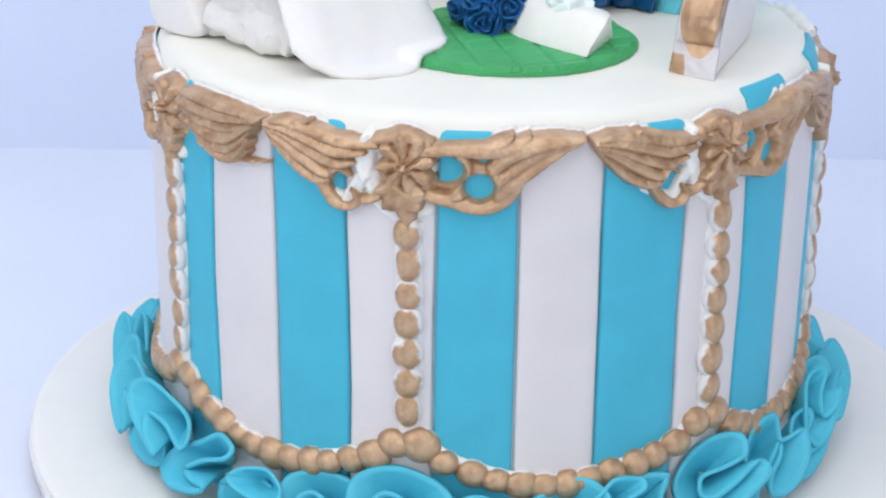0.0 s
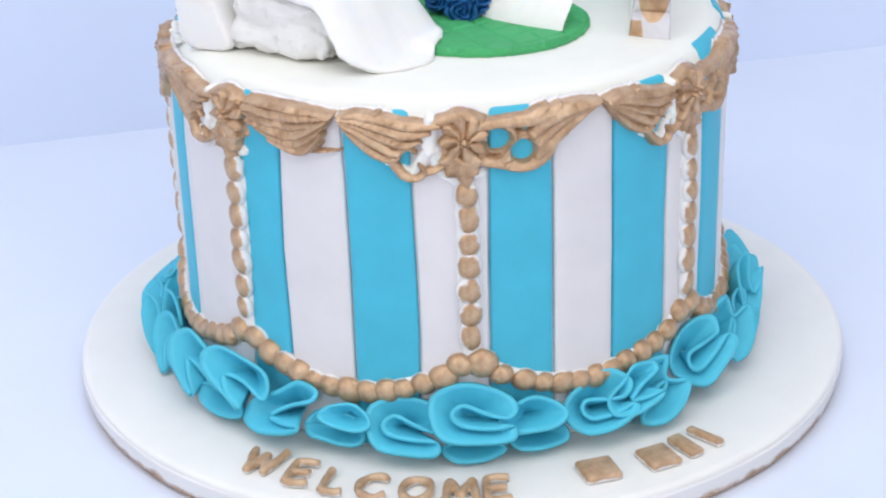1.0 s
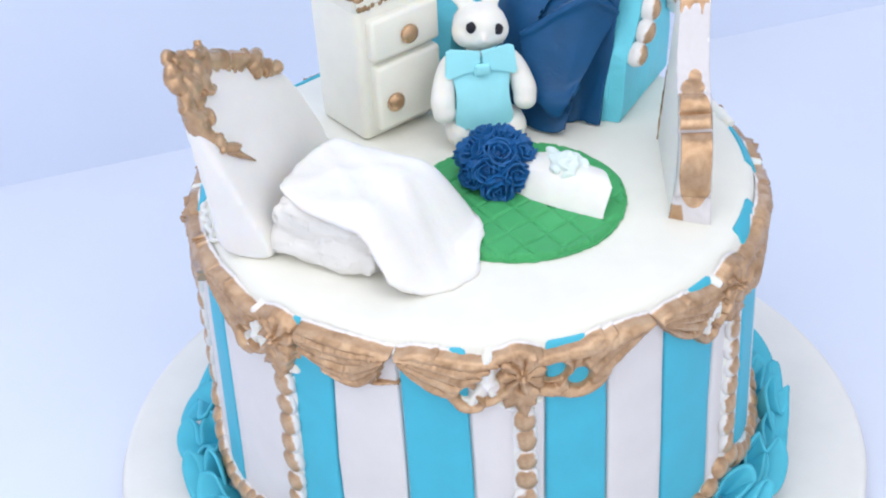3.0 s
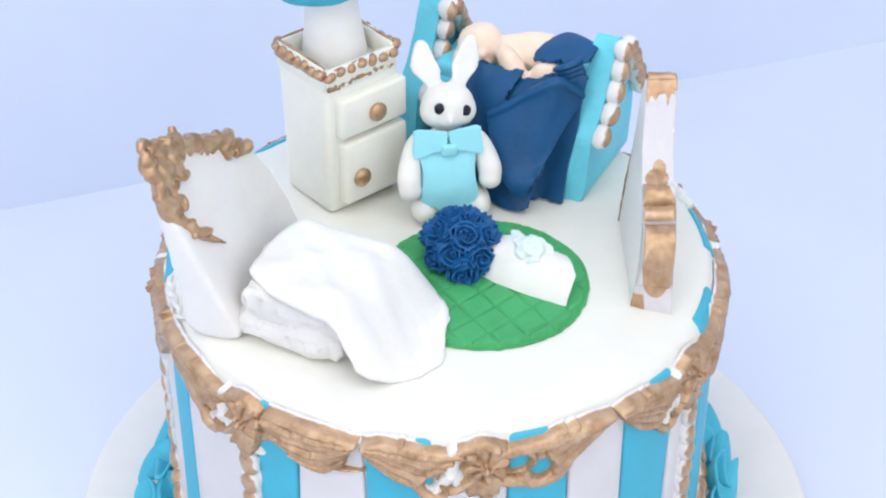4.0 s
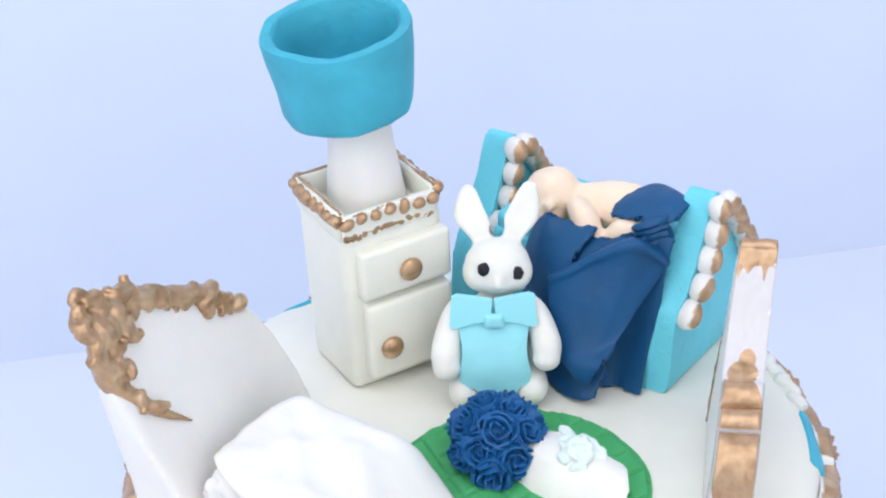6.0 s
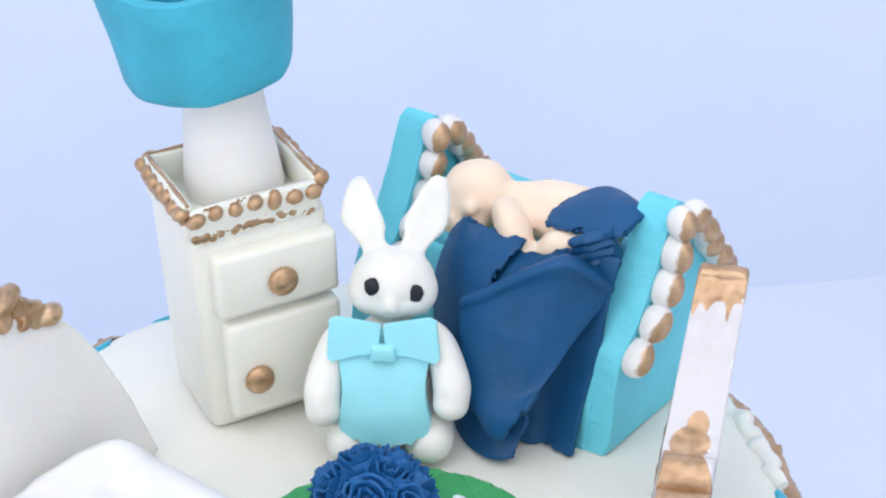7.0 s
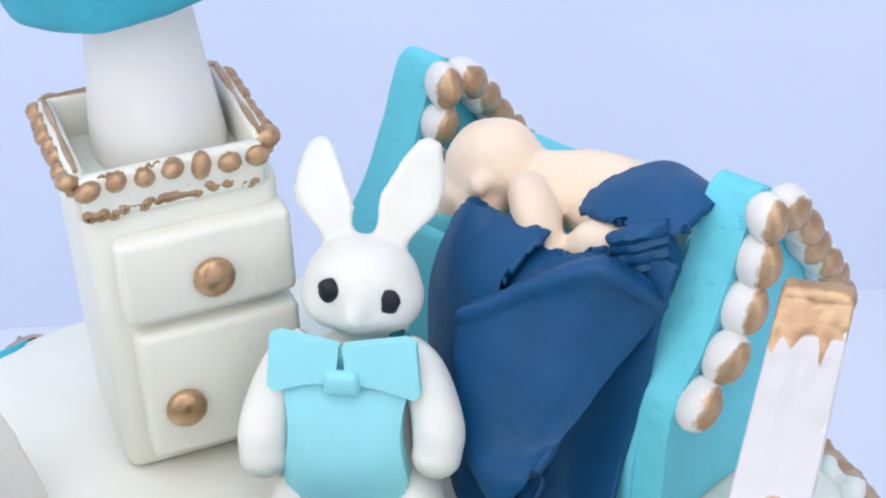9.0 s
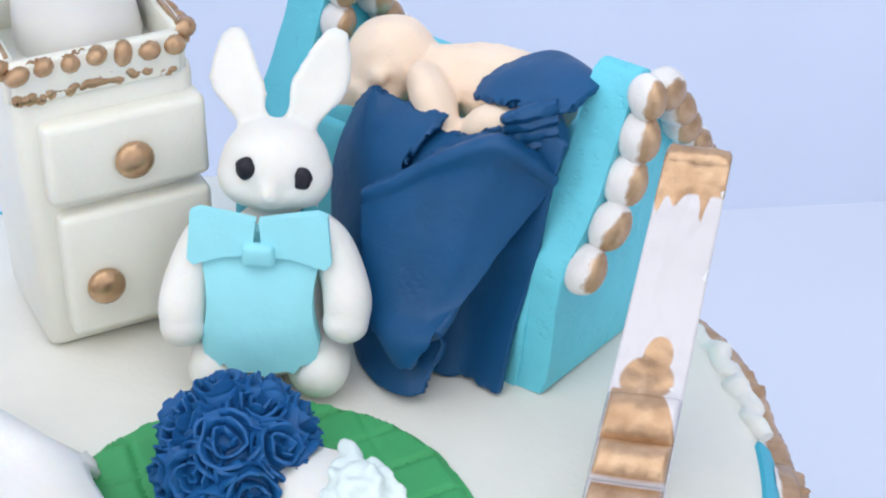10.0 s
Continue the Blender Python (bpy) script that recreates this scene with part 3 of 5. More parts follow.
# ---- frills round the cake's foot ----
def frill_mesh(kind, seed):
    """A paste disc folded into loops: pinched against the cake and open outwards. x runs along the cake, -y outwards."""
    r = random.Random(seed)
    if kind == 0:  # a lens-shaped pocket
        edge = [(-0.125, 0.0), (-0.085, 0.045), (0.0, 0.062), (0.085, 0.045), (0.125, 0.0), (0.085, -0.030), (0.0, -0.042), (-0.085, -0.030)]
    elif kind == 1:  # a big loop with a tongue folded into it
        edge = [(0.105, 0.010), (0.135, 0.050), (0.085, 0.098), (-0.02, 0.110), (-0.115, 0.075), (-0.135, 0.015), (-0.085, -0.045), (0.02, -0.062), (0.110, -0.050), (0.120, -0.022), (0.05, -0.020), (-0.04, -0.005), (-0.068, 0.028), (-0.03, 0.050), (0.04, 0.022)]
    elif kind == 2:  # two pockets, one over the other
        edge = [(0.12, 0.075), (0.03, 0.105), (-0.08, 0.085), (-0.115, 0.045), (-0.04, 0.018), (0.05, 0.020), (0.02, 0.002), (-0.06, -0.005), (-0.12, -0.035), (-0.05, -0.075), (0.06, -0.070), (0.13, -0.030), (0.09, 0.005), (0.07, 0.03)]
    else:  # a broad fan, hardly folded
        edge = [(-0.14, -0.02), (-0.115, 0.035), (-0.03, 0.060), (0.06, 0.085), (0.13, 0.055), (0.125, 0.02), (0.04, 0.012), (-0.03, -0.012), (0.03, -0.040), (0.10, -0.045), (0.06, -0.062), (-0.06, -0.055)]
    line = spline([(x * r.uniform(0.92, 1.08), 0, z * r.uniform(0.9, 1.1)) for x, z in edge], 72, True)
    bm = bmesh.new()
    nv = 9
    rows = []
    for i, e in enumerate(line):
        row = []
        for j in range(nv + 1):
            v = j / nv
            w = 0.05 + 0.95 * v ** 1.1
            q = Vector((e.x * w, 0.108 - 0.128 * v + 0.55 * e.z * v, e.z * w))
            q += noise.noise_vector(Vector((i * 0.10 + seed, v * 1.2, seed * 2.0))) * 0.010 * v
            row.append(bm.verts.new(q))
        rows.append(row)
    n = len(line)
    for i in range(n):
        a, b = rows[i], rows[(i + 1) % n]
        for j in range(nv):
            bm.faces.new((a[j], b[j], b[j + 1], a[j + 1]))
    return finish("ruffle", bm, M_FRILL)


FRILLS = [frill_mesh(k % 4, 10 + k) for k in range(12)]
rng = random.Random(12)


def frill(deg, r, z, kind, tilt, size, roll=0.0):
    ob = part("ruffle", FRILLS[kind], None, solid=0.0125, offset=0)
    q = cyl(r, deg, z)
    ob.matrix_world = pose(q.x * U, q.y * U, q.z * U, 0, 0, deg + 90) @ pose(0, 0, 0, tilt, roll, 0) @ Matrix.Scale(size, 4)
    return tagged(ob, "folded turquoise fondant ruffle lying against the cake foot", "ruffle", "ruffles round the cake")


# angle, height, kind, roll and size of the front ruffles, then the rest in a ring
FRONT_ROW = [(-169, 0.16, 2, 60, 0.95), (-163, 0.10, 3, 40, 1.0), (-155, 0.085, 7, 20, 1.05), (-148, 0.17, 3, 35, 1.0), (-141, 0.085, 2, 10, 1.05), (-136, 0.20, 7, 28, 1.0), (-126, 0.115, 3, -18, 1.1), (-113, 0.152, 0, 4, 0.74), (-115.5, 0.07, 4, 3, 0.98), (-103, 0.105, 1, 0, 1.0), (-90.8, 0.165, 5, -2, 1.05), (-91.5, 0.060, 2, 4, 0.92), (-80.5, 0.140, 0, -4, 0.95), (-79.5, 0.055, 8, 5, 0.95), (-67.5, 0.115, 9, -14, 1.0), (-61, 0.165, 3, -20, 0.85), (-55.5, 0.105, 6, -16, 0.98), (-42, 0.145, 1, -32, 1.0), (-39, 0.060, 4, -8, 0.9), (-29, 0.13, 10, -40, 0.9), (-20, 0.10, 3, -30, 0.9), (-14, 0.2, 7, -45, 0.85)]
for deg, z, kind, roll, size in FRONT_ROW:
    frill(deg, (1.126 if z < 0.1 else 1.144 if z < 0.15 else 1.156), z + (0.014 if z < 0.1 else 0.006 if z < 0.15 else -0.004), kind, -18 if z > 0.1 else -14, size * (1.05 if z > 0.1 else 0.98), roll)
deg, k = -5.0, 0
while deg < 186:
    frill(deg + rng.uniform(-1.5, 1.5), 1.145 + rng.uniform(-0.01, 0.01), 0.15, [1, 2, 5, 3, 6, 9][k % 6], -30 + rng.uniform(-8, 8), rng.uniform(0.9, 1.05), rng.uniform(-25, 25))
    frill(deg + 5 + rng.uniform(-1.5, 1.5), 1.125 + rng.uniform(-0.01, 0.01), 0.07, [0, 4, 8][k % 3], -30 + rng.uniform(-5, 5), rng.uniform(0.85, 1.0), rng.uniform(-6, 6))
    deg += 11.5
    k += 1

# ---- raised letters on the board ----
STROKES = {
    "W": [[(-0.42, 0.5), (-0.22, -0.5), (0.0, 0.25), (0.22, -0.5), (0.42, 0.5)]],
    "E": [[(-0.26, 0.5), (-0.28, 0.0), (-0.26, -0.5)], [(-0.26, 0.48), (0.0, 0.5), (0.30, 0.47)], [(-0.28, 0.02), (0.0, 0.03), (0.22, 0.0)], [(-0.26, -0.48), (0.0, -0.5), (0.32, -0.46)]],
    "L": [[(-0.22, 0.5), (-0.25, 0.0), (-0.22, -0.48)], [(-0.22, -0.47), (0.05, -0.49), (0.30, -0.45)]],
    "C": [[(0.34, 0.34), (0.12, 0.5), (-0.18, 0.44), (-0.36, 0.15), (-0.36, -0.18), (-0.16, -0.45), (0.14, -0.5), (0.36, -0.36)]],
    "O": [[(0.0, 0.5), (-0.28, 0.36), (-0.38, 0.0), (-0.26, -0.38), (0.02, -0.5), (0.30, -0.36), (0.38, 0.02), (0.26, 0.38), (0.0, 0.5)]],
    "M": [[(-0.42, -0.5), (-0.30, 0.5), (0.0, -0.18), (0.30, 0.5), (0.44, -0.5)]],
}


def letter(ch, size):
    """A letter rolled from paste strands and pressed flat."""
    bm = bmesh.new()
    for line in STROKES[ch]:
        if ch in "WM":  # straight strokes between the corners
            line = [p for a, b in zip(line, line[1:]) for p in (a, (a[0] * 0.67 + b[0] * 0.33, a[1] * 0.67 + b[1] * 0.33), (a[0] * 0.33 + b[0] * 0.67, a[1] * 0.33 + b[1] * 0.67))] + line[-1:]
        tube(bm, [(x * size + 0.08 * y * size, y * size, 0.016) for x, y in line], [0.0165 + 0.0025 * math.sin(3.3 * k + ord(ch)) for k in range(len(line))], steps=8 * len(line), sides=10, flat=0.95)
    for v in bm.verts:
        v.co += noise.noise_vector(v.co * 20 + Vector((ord(ch), 0, 0))) * 0.003
        v.co.z = max(v.co.z, 0.001)
    return bm


LETTERS = [("W", -0.735, -1.10, -20), ("E", -0.605, -1.195, -17), ("L", -0.490, -1.265, -14), ("C", -0.365, -1.315, -9), ("O", -0.222, -1.35, -5), ("M", -0.075, -1.375, -1), ("E", 0.050, -1.372, 3)]
for ch, x, y, turn in LETTERS:
    ob = part("letter", letter(ch, 0.138 if ch not in "OCM" else 0.126), M_GOLD_LETTER, remesh=0.0045, soften=2)
    ob.matrix_world = pose((x - 0.004) * U, (y + 0.016) * U, 0.0, 0, 0, turn)
    tagged(ob, "raised white fondant letter brushed gold on the board", "letter", "letters on the board")
for x, y, w, h, turn in ((0.395, -1.275, 0.13, 0.13, 14), (0.610, -1.215, 0.12, 0.13, 22), (0.715, -1.150, 0.06, 0.14, 30), (0.795, -1.095, 0.035, 0.15, 42)):
    bm = bmesh.new()
    box(bm, (-w / 2, -h / 2, 0), (w / 2, h / 2, 0.030), 0.012)
    for f in bm.faces:
        f.material_index = 0
    ob = part("bar", bm, M_GOLD_LETTER)
    ob.matrix_world = pose(x * U, y * U, 0.0, 0, 0, turn)
    tagged(ob, "plain white fondant bar brushed gold on the board", "bar", "bars on the board")


# ---- chest of drawers with a lamp ----
chest = thing("chest_of_drawers", (-0.36, 0.275, H), 31, label="ivory fondant chest of two drawers with gold beaded tray top", category="chest")
bm = bmesh.new()
box(bm, (-0.034, -0.012, 0.0), (0.314, 0.295, 0.575), 0.028, 4, taper=0.93)
for v in bm.verts:
    t = v.co.z / 0.575
    v.co.y -= 0.02 * math.sin(math.pi * t)
    v.co.x -= 0.012 * math.sin(math.pi * t)
part("body", bm, M_CHEST, chest)
for low, high, name in (((0.005, -0.052, 0.345), (0.318, 0.03, 0.515), "upper"), ((0.018, -0.050, 0.050), (0.318, 0.03, 0.320), "lower")):
    bm = bmesh.new()
    box(bm, low, high, 0.017, 3)
    d = part("drawer", bm, M_CHEST, chest)
    bm = bmesh.new()
    kx = 0.167 if name == "upper" else 0.088
    kz = 0.420 if name == "upper" else 0.160
    blob(bm, (kx, low[1] - 0.010, kz), (0.038, 0.022, 0.038), seg=20, rings=12)
    part("knob", bm, M_GOLD, d, "round gold knob")
bm = bmesh.new()
rim = [(-0.032, -0.010), (0.286, -0.010), (0.286, 0.275), (-0.032, 0.275)]
for i in range(4):
    (x0, y0), (x1, y1) = rim[i], rim[(i + 1) % 4]
    ax, ay = (0.013, 0) if abs(y1 - y0) > 0.1 else (0, 0.013)
    hi = 0.655 if i != 0 else 0.640
    box(bm, (min(x0, x1) - ax, min(y0, y1) - ay, 0.555), (max(x0, x1) + ax, max(y0, y1) + ay, hi), 0.008, 2)
tray = part("tray_rim", bm, M_CHEST, chest, "raised ivory tray rim")
BALL = bead_mesh("bead", (0.021, 0.021, 0.021), gold_paint("gold_lustre_tray_bead"), 10, 7)
rng = random.Random(21)
for i in range(4):
    a, b = Vector((*rim[i], 0)), Vector((*rim[(i + 1) % 4], 0))
    out = Vector((b - a).normalized().cross(Vector((0, 0, 1))))
    n = 7
    for k in range(n):
        q = a.lerp(b, (k + 0.25) / (n - 0.5)) + out * (0.011 if i == 0 else 0.014)
        bd = part("bead", BALL, None, tray)
        put(bd, q.x, q.y, (0.620 if i == 0 else 0.630) + rng.uniform(-0.006, 0.006), rng.uniform(0, 90), 0, rng.uniform(0, 90))
        bd.scale = (rng.uniform(0.85, 1.2), rng.uniform(0.85, 1.15), rng.uniform(0.85, 1.35)) if i == 0 else (rng.uniform(0.85, 1.2), rng.uniform(0.85, 1.2), rng.uniform(0.9, 1.3))
bm = bmesh.new()
for i in range(4):
    a, b = Vector((*rim[i], 0)), Vector((*rim[(i + 1) % 4], 0))
    out = Vector((b - a).normalized().cross(Vector((0, 0, 1))))
    if i == 0:
        for u0, u1, dz, r in ((0.00, 0.20, 0.566, 0.013), (0.17, 0.40, 0.570, 0.011), (0.36, 0.66, 0.573, 0.012), (0.48, 0.62, 0.584, 0.006), (0.64, 0.84, 0.576, 0.010), (0.10, 0.24, 0.638, 0.004), (0.30, 0.44, 0.640, 0.003), (0.84, 0.97, 0.566, 0.008)):
            pts = [a.lerp(b, u0 + (u1 - u0) * q / 9) + out * 0.011 + Vector((0, 0, dz + rng.uniform(-0.005, 0.005))) for q in range(10)]
            tube(bm, pts, [r * (0.25 if q in (0, 9) else rng.uniform(0.55, 1.10)) for q in range(10)], up=tuple(out), flat=0.35, steps=27, sides=7)
    else:
        tube(bm, [a.lerp(b, u) + Vector((0, 0, 0.655 + rng.uniform(-0.003, 0.003))) for u in (0, 0.25, 0.5, 0.75, 1)], [0.005, 0.007, 0.004, 0.007, 0.005], steps=16, sides=8)
        tube(bm, [a.lerp(b, u) + out * 0.013 + Vector((0, 0, 0.612 + rng.uniform(-0.008, 0.008))) for u in (0, 0.25, 0.5, 0.75, 1)], [0.009, 0.014, 0.010, 0.015, 0.009], steps=16, sides=8)
part("gilding", bm, M_GOLD, tray, "smeared gold lustre")

lamp = thing("table_lamp", (-0.320, 0.490, H + 0.574), label="white fondant lamp with a blue drum shade on the chest", category="lamp")
bm = bmesh.new()
lathe(bm, [(0, 0), (0.118, 0), (0.122, 0.02), (0.115, 0.08), (0.102, 0.18), (0.094, 0.26), (0.092, 0.33), (0, 0.33)], seg=48)
for v in bm.verts:
    v.co.xy *= 1 + 0.02 * noise.noise(v.co * 6)
    v.co.x -= 0.03 * v.co.z
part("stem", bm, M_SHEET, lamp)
bm = bmesh.new()
lathe(bm, [(0, 0.0), (0.172, 0.0), (0.193, 0.010), (0.200, 0.03), (0.208, 0.11), (0.218, 0.20), (0.224, 0.266), (0.222, 0.278), (0.194, 0.279), (0.184, 0.268), (0.178, 0.15), (0.172, 0.04), (0, 0.035)], seg=72)
for v in bm.verts:
    if v.co.xy.length > 0.05:
        v.co += noise.noise_vector(v.co * 6) * 0.009 + noise.noise_vector(v.co * 17) * 0.005
shade = part("shade", bm, M_SHADE, lamp, "thick blue fondant drum shade open at the top")
put(shade, -0.035, 0.01, 0.305, 3, -4, 0)
bm = bmesh.new()
tube(bm, [(0.02, 0.187, 0.09), (0.045, 0.185, 0.17), (0.075, 0.18, 0.262)], [0.006, 0.010, 0.008], up=(0, -1, 0), flat=0.6, steps=10)
seam = part("seam", bm, M_SHADE, shade)


# ---- the rabbit ----
def doll_rabbit():
    bm = bmesh.new()
    # body, seat and legs
    blob(bm, (0, 0.045, 0.17), (0.112, 0.088, 0.175), (-14, 0, 0), seg=28, rings=18)
    blob(bm, (0.100, -0.020, 0.064), (0.064, 0.088, 0.060), (10, 0, 10))
    blob(bm, (-0.084, -0.030, 0.062), (0.060, 0.085, 0.058), (10, 0, -12))
    # head, cheeks and nose
    head = Vector((0.017, 0.092, 0.431))
    blob(bm, head, (0.100, 0.084, 0.078), (-12, 0, 0), 30, 20)
    for s in (-1, 1):
        blob(bm, head + Vector((s * 0.042, -0.010, -0.022)), (0.066, 0.068, 0.064), seg=22, rings=14)
    blob(bm, head + Vector((0.0, -0.040, -0.034)), (0.062, 0.046, 0.044), seg=22, rings=14)
    blob(bm, head + Vector((0.0, 0.0, -0.075)), (0.060, 0.055, 0.040))
    tube(bm, [head + Vector((0, -0.072, 0.012)), head + Vector((0, -0.084, -0.018)), head + Vector((0, -0.082, -0.036))], [0.006, 0.017, 0.016], up=(0, -1, 0), steps=6)
    # arms
    for s, dx in ((-1, 0.004), (1, 0.008)):
        up, back = (0.036, 0.022) if s > 0 else (0.016, 0.012)
        tube(bm, [(s * 0.080 + dx, 0.055, 0.330), (s * 0.116 + dx, 0.032, 0.294), (s * 0.144 + dx, -0.015 + back * 0.5, 0.220 + up * 0.4), (s * 0.153 + dx, -0.055 + back, 0.155 + up), (s * 0.150 + dx, -0.075 + back, 0.118 + up)], [0.026, 0.040, 0.045, 0.046, 0.028], up=(0, -1, 0), steps=18, sides=14)
        blob(bm, (s * 0.150 + dx, -0.066 + back, 0.134 + up), (0.045, 0.044, 0.040))
    # ears: thick leaves, hollowed in front
    for s, tip in ((-1, Vector((-0.068, 0.205, 0.640))), (1, Vector((0.125, 0.205, 0.645)))):
        root = head + Vector((s * 0.042, 0.03, 0.055))
        mid = root.lerp(tip, 0.55) + Vector((s * 0.012 - 0.004, 0.0, 0.0))
        line = spline([root, root.lerp(mid, 0.5), mid, tip], 14)
        width = spline([(0.032, 0, 0), (0.036, 0, 0), (0.052, 0, 0), (0.054, 0, 0), (0.042, 0, 0), (0.020, 0, 0)], 14)
        side = Vector((1, 0.1 * s, (-0.34 if s > 0 else 0.20))).normalized()
        rows = []
        for q, w in zip(line, width):
            row = []
            for k in range(13):
                a = 2 * math.pi * k / 13
                y = 0.018 * math.sin(a)
                if y < 0:
                    y = -0.034 * abs(math.sin(a)) * (1 - 0.70 * abs(math.sin(a)))
                row.append(bm.verts.new(q + side * w.x * math.cos(a) + Vector((0, y, 0))))
            rows.append(row)
        for a, b in zip(rows, rows[1:]):
            for k in range(13):
                bm.faces.new((a[k], a[(k + 1) % 13], b[(k + 1) % 13], b[k]))
        bm.faces.new(rows[0])
        bm.faces.new(rows[-1])
    # fuse the paste into one soft body
    ob = new("fused", finish("fused", bm, M_WHITE))
    r = ob.modifiers.new("fuse", "REMESH")
    r.mode, r.voxel_size = "VOXEL", 0.0075 * U
    k = ob.modifiers.new("soften", "SMOOTH")
    k.iterations, k.factor = 7, 0.5
    me = bpy.data.meshes.new_from_object(ob.evaluated_get(bpy.context.evaluated_depsgraph_get()))
    bpy.data.objects.remove(ob)
    me.transform(Matrix.Scale(1 / U, 4))
    bm = bmesh.new()
    bm.from_mesh(me)
    bpy.data.meshes.remove(me)
    for f in bm.faces:
        f.material_index = 0
    # eyes
    for p in ((-0.041, -0.071, 0.021), (0.058, -0.067, 0.003)):
        for v in blob(bm, head + Vector(p), (0.0200, 0.012, 0.0215), (-14, 0, 0), 14, 10, 1):
            v.co += noise.noise_vector(v.co * 60) * 0.004
    # vest: a sheet over the belly
    rows = []
    for i in range(19):
        u = i / 18
        z = 0.335 - 0.236 * u
        row = []
        for j in range(17):
            v = j / 16 * 2 - 1
            w = 0.106 + 0.008 * math.cos(u * 6.0) * (u > 0.3) - 0.010 * max(0, u - 0.88) / 0.12
            x = v * w
            bulge = math.sqrt(max(0.0, 1 - (x / 0.135) ** 2))
            y = 0.020 - 0.085 * math.sin(min(1, 0.12 + u * 0.95) * math.pi * 0.55) * bulge - 0.032 * u
            row.append(Vector((x, y - 0.010, z - (0.014 * (1 - v * v) + 0.005 * math.sin(v * 13) + 0.004 * math.sin(v * 23)) * max(0, u - 0.85) / 0.15)))
        rows.append(row)
    front = [[bm.verts.new(q) for q in r] for r in rows]
    back = [[bm.verts.new(q + Vector((0, 0.03, 0))) for q in r] for r in rows]
    for i in range(18):
        for j in range(16):
            bm.faces.new((front[i][j], front[i + 1][j], front[i + 1][j + 1], front[i][j + 1])).material_index = 2
        bm.faces.new((front[i][0], back[i][0], back[i + 1][0], front[i + 1][0])).material_index = 2
        bm.faces.new((front[i][16], front[i + 1][16], back[i + 1][16], back[i][16])).material_index = 2
    for i, j in ((0, 18), (18, 0)):
        for k in range(16):
            bm.faces.new((front[i][k], front[i][k + 1], back[i][k + 1], back[i][k])).material_index = 2
    # bow tie: two wings and a knot
    for s in (-1, 1):
        outline = [(0.003, 0.374), (0.05, 0.380), (0.108, 0.384), (0.126, 0.376), (0.133, 0.290), (0.122, 0.280), (0.062, 0.303), (0.010, 0.310)]
        f = [bm.verts.new((s * x, -0.052 + 0.30 * abs(x) ** 1.4 + 0.25 * (z - 0.30), z)) for x, z in outline]
        b = [bm.verts.new((s * x, -0.034 + 0.30 * abs(x) ** 1.4 + 0.25 * (z - 0.30), z)) for x, z in outline]
        n = len(f)
        faces = [bm.faces.new(f), bm.faces.new(b[::-1])] + [bm.faces.new((f[i], b[i], b[(i + 1) % n], f[(i + 1) % n])) for i in range(n)]
        for q in faces:
            q.material_index = 2
    before = set(bm.faces)
    box(bm, (-0.026, -0.060, 0.290), (0.030, -0.034, 0.336), 0.011, 3, taper=1.15)
    for f in bm.faces:
        if f not in before:
            f.material_index = 2
    return bm


rabbit = part("rabbit_figure", doll_rabbit(), [M_WHITE, M_BLACK, M_VEST])
rabbit.matrix_world = pose(0.060 * U, 0.220 * U, H * U)
tagged(rabbit, "seated white fondant rabbit doll with a pale aqua vest and bow", "doll")

# ---- the crib ----
E_TURN = -35.0
E_FOOT = (0.568, 0.214)  # middle of the footboard's near lower edge
E_GAP = 0.732  # from the middle of one end to the middle of the other
crib = thing("crib", (E_FOOT[0], E_FOOT[1], H), E_TURN, label="aqua fondant doll crib with arched ends edged in beads", category="crib")
ARCH = [(0.0, 0.0), (0.012, 0.13), (0.028, 0.265), (0.058, 0.310), (0.095, 0.360), (0.130, 0.424), (0.158, 0.490), (0.184, 0.552), (0.204, 0.600), (0.214, 0.616), (0.228, 0.621), (0.243, 0.614), (0.266, 0.588), (0.306, 0.540), (0.350, 0.485), (0.390, 0.430), (0.430, 0.378), (0.458, 0.325), (0.474, 0.268), (0.482, 0.12), (0.488, 0.0)]
CRIB_BEAD = bead_mesh("bead", (0.043, 0.036, 0.046), gold_paint("gold_lustre_crib_bead", (1, 0, 0), 0.0020, 0.0003, 0.0024, 170), 20, 13)
NEAR_BEADS = [(0.066, 0.274, 40), (0.122, 0.345, 36), (0.168, 0.420, 28), (0.196, 0.500, 14), (0.204, 0.580, 6), (0.262, 0.575, -34), (0.305, 0.520, -36), (0.345, 0.466, -38), (0.384, 0.416, -42), (0.420, 0.366, -38), (0.446, 0.310, -22)]
rng = random.Random(5)
for name, a0 in (("headboard", -E_GAP), ("footboard", 0.0)):
    bm = bmesh.new()
    outline = [(q.y, max(q.z, 0.0)) for q in spline([(0, y, z) for y, z in ARCH], 56)]
    prism(bm, outline, 0.092, 0.010, 3)
    bmesh.ops.triangulate(bm, faces=[f for f in bm.faces if len(f.verts) > 4])
    for v in bm.verts:
        v.co = Vector((v.co.y + a0 - 0.046 + 0.045 * (v.co.z - 0.45), v.co.x, v.co.z)) + noise.noise_vector(v.co * 8) * 0.006 + noise.noise_vector(v.co * 26) * 0.0025
        v.co.z = max(v.co.z, 0.0)
    board_end = part(name, bm, M_CRIB, crib, "thick arched aqua panel")
    for y, z, lean in NEAR_BEADS:
        b = part("bead", CRIB_BEAD, None, board_end)
        put(b, a0 + 0.072 + 0.045 * (z - 0.45) + rng.uniform(-0.004, 0.004), y, z, -lean, rng.uniform(-10, 10), rng.uniform(-12, 12))
        b.scale = (rng.uniform(0.88, 1.06), rng.uniform(0.86, 1.06), rng.uniform(0.94, 1.12))
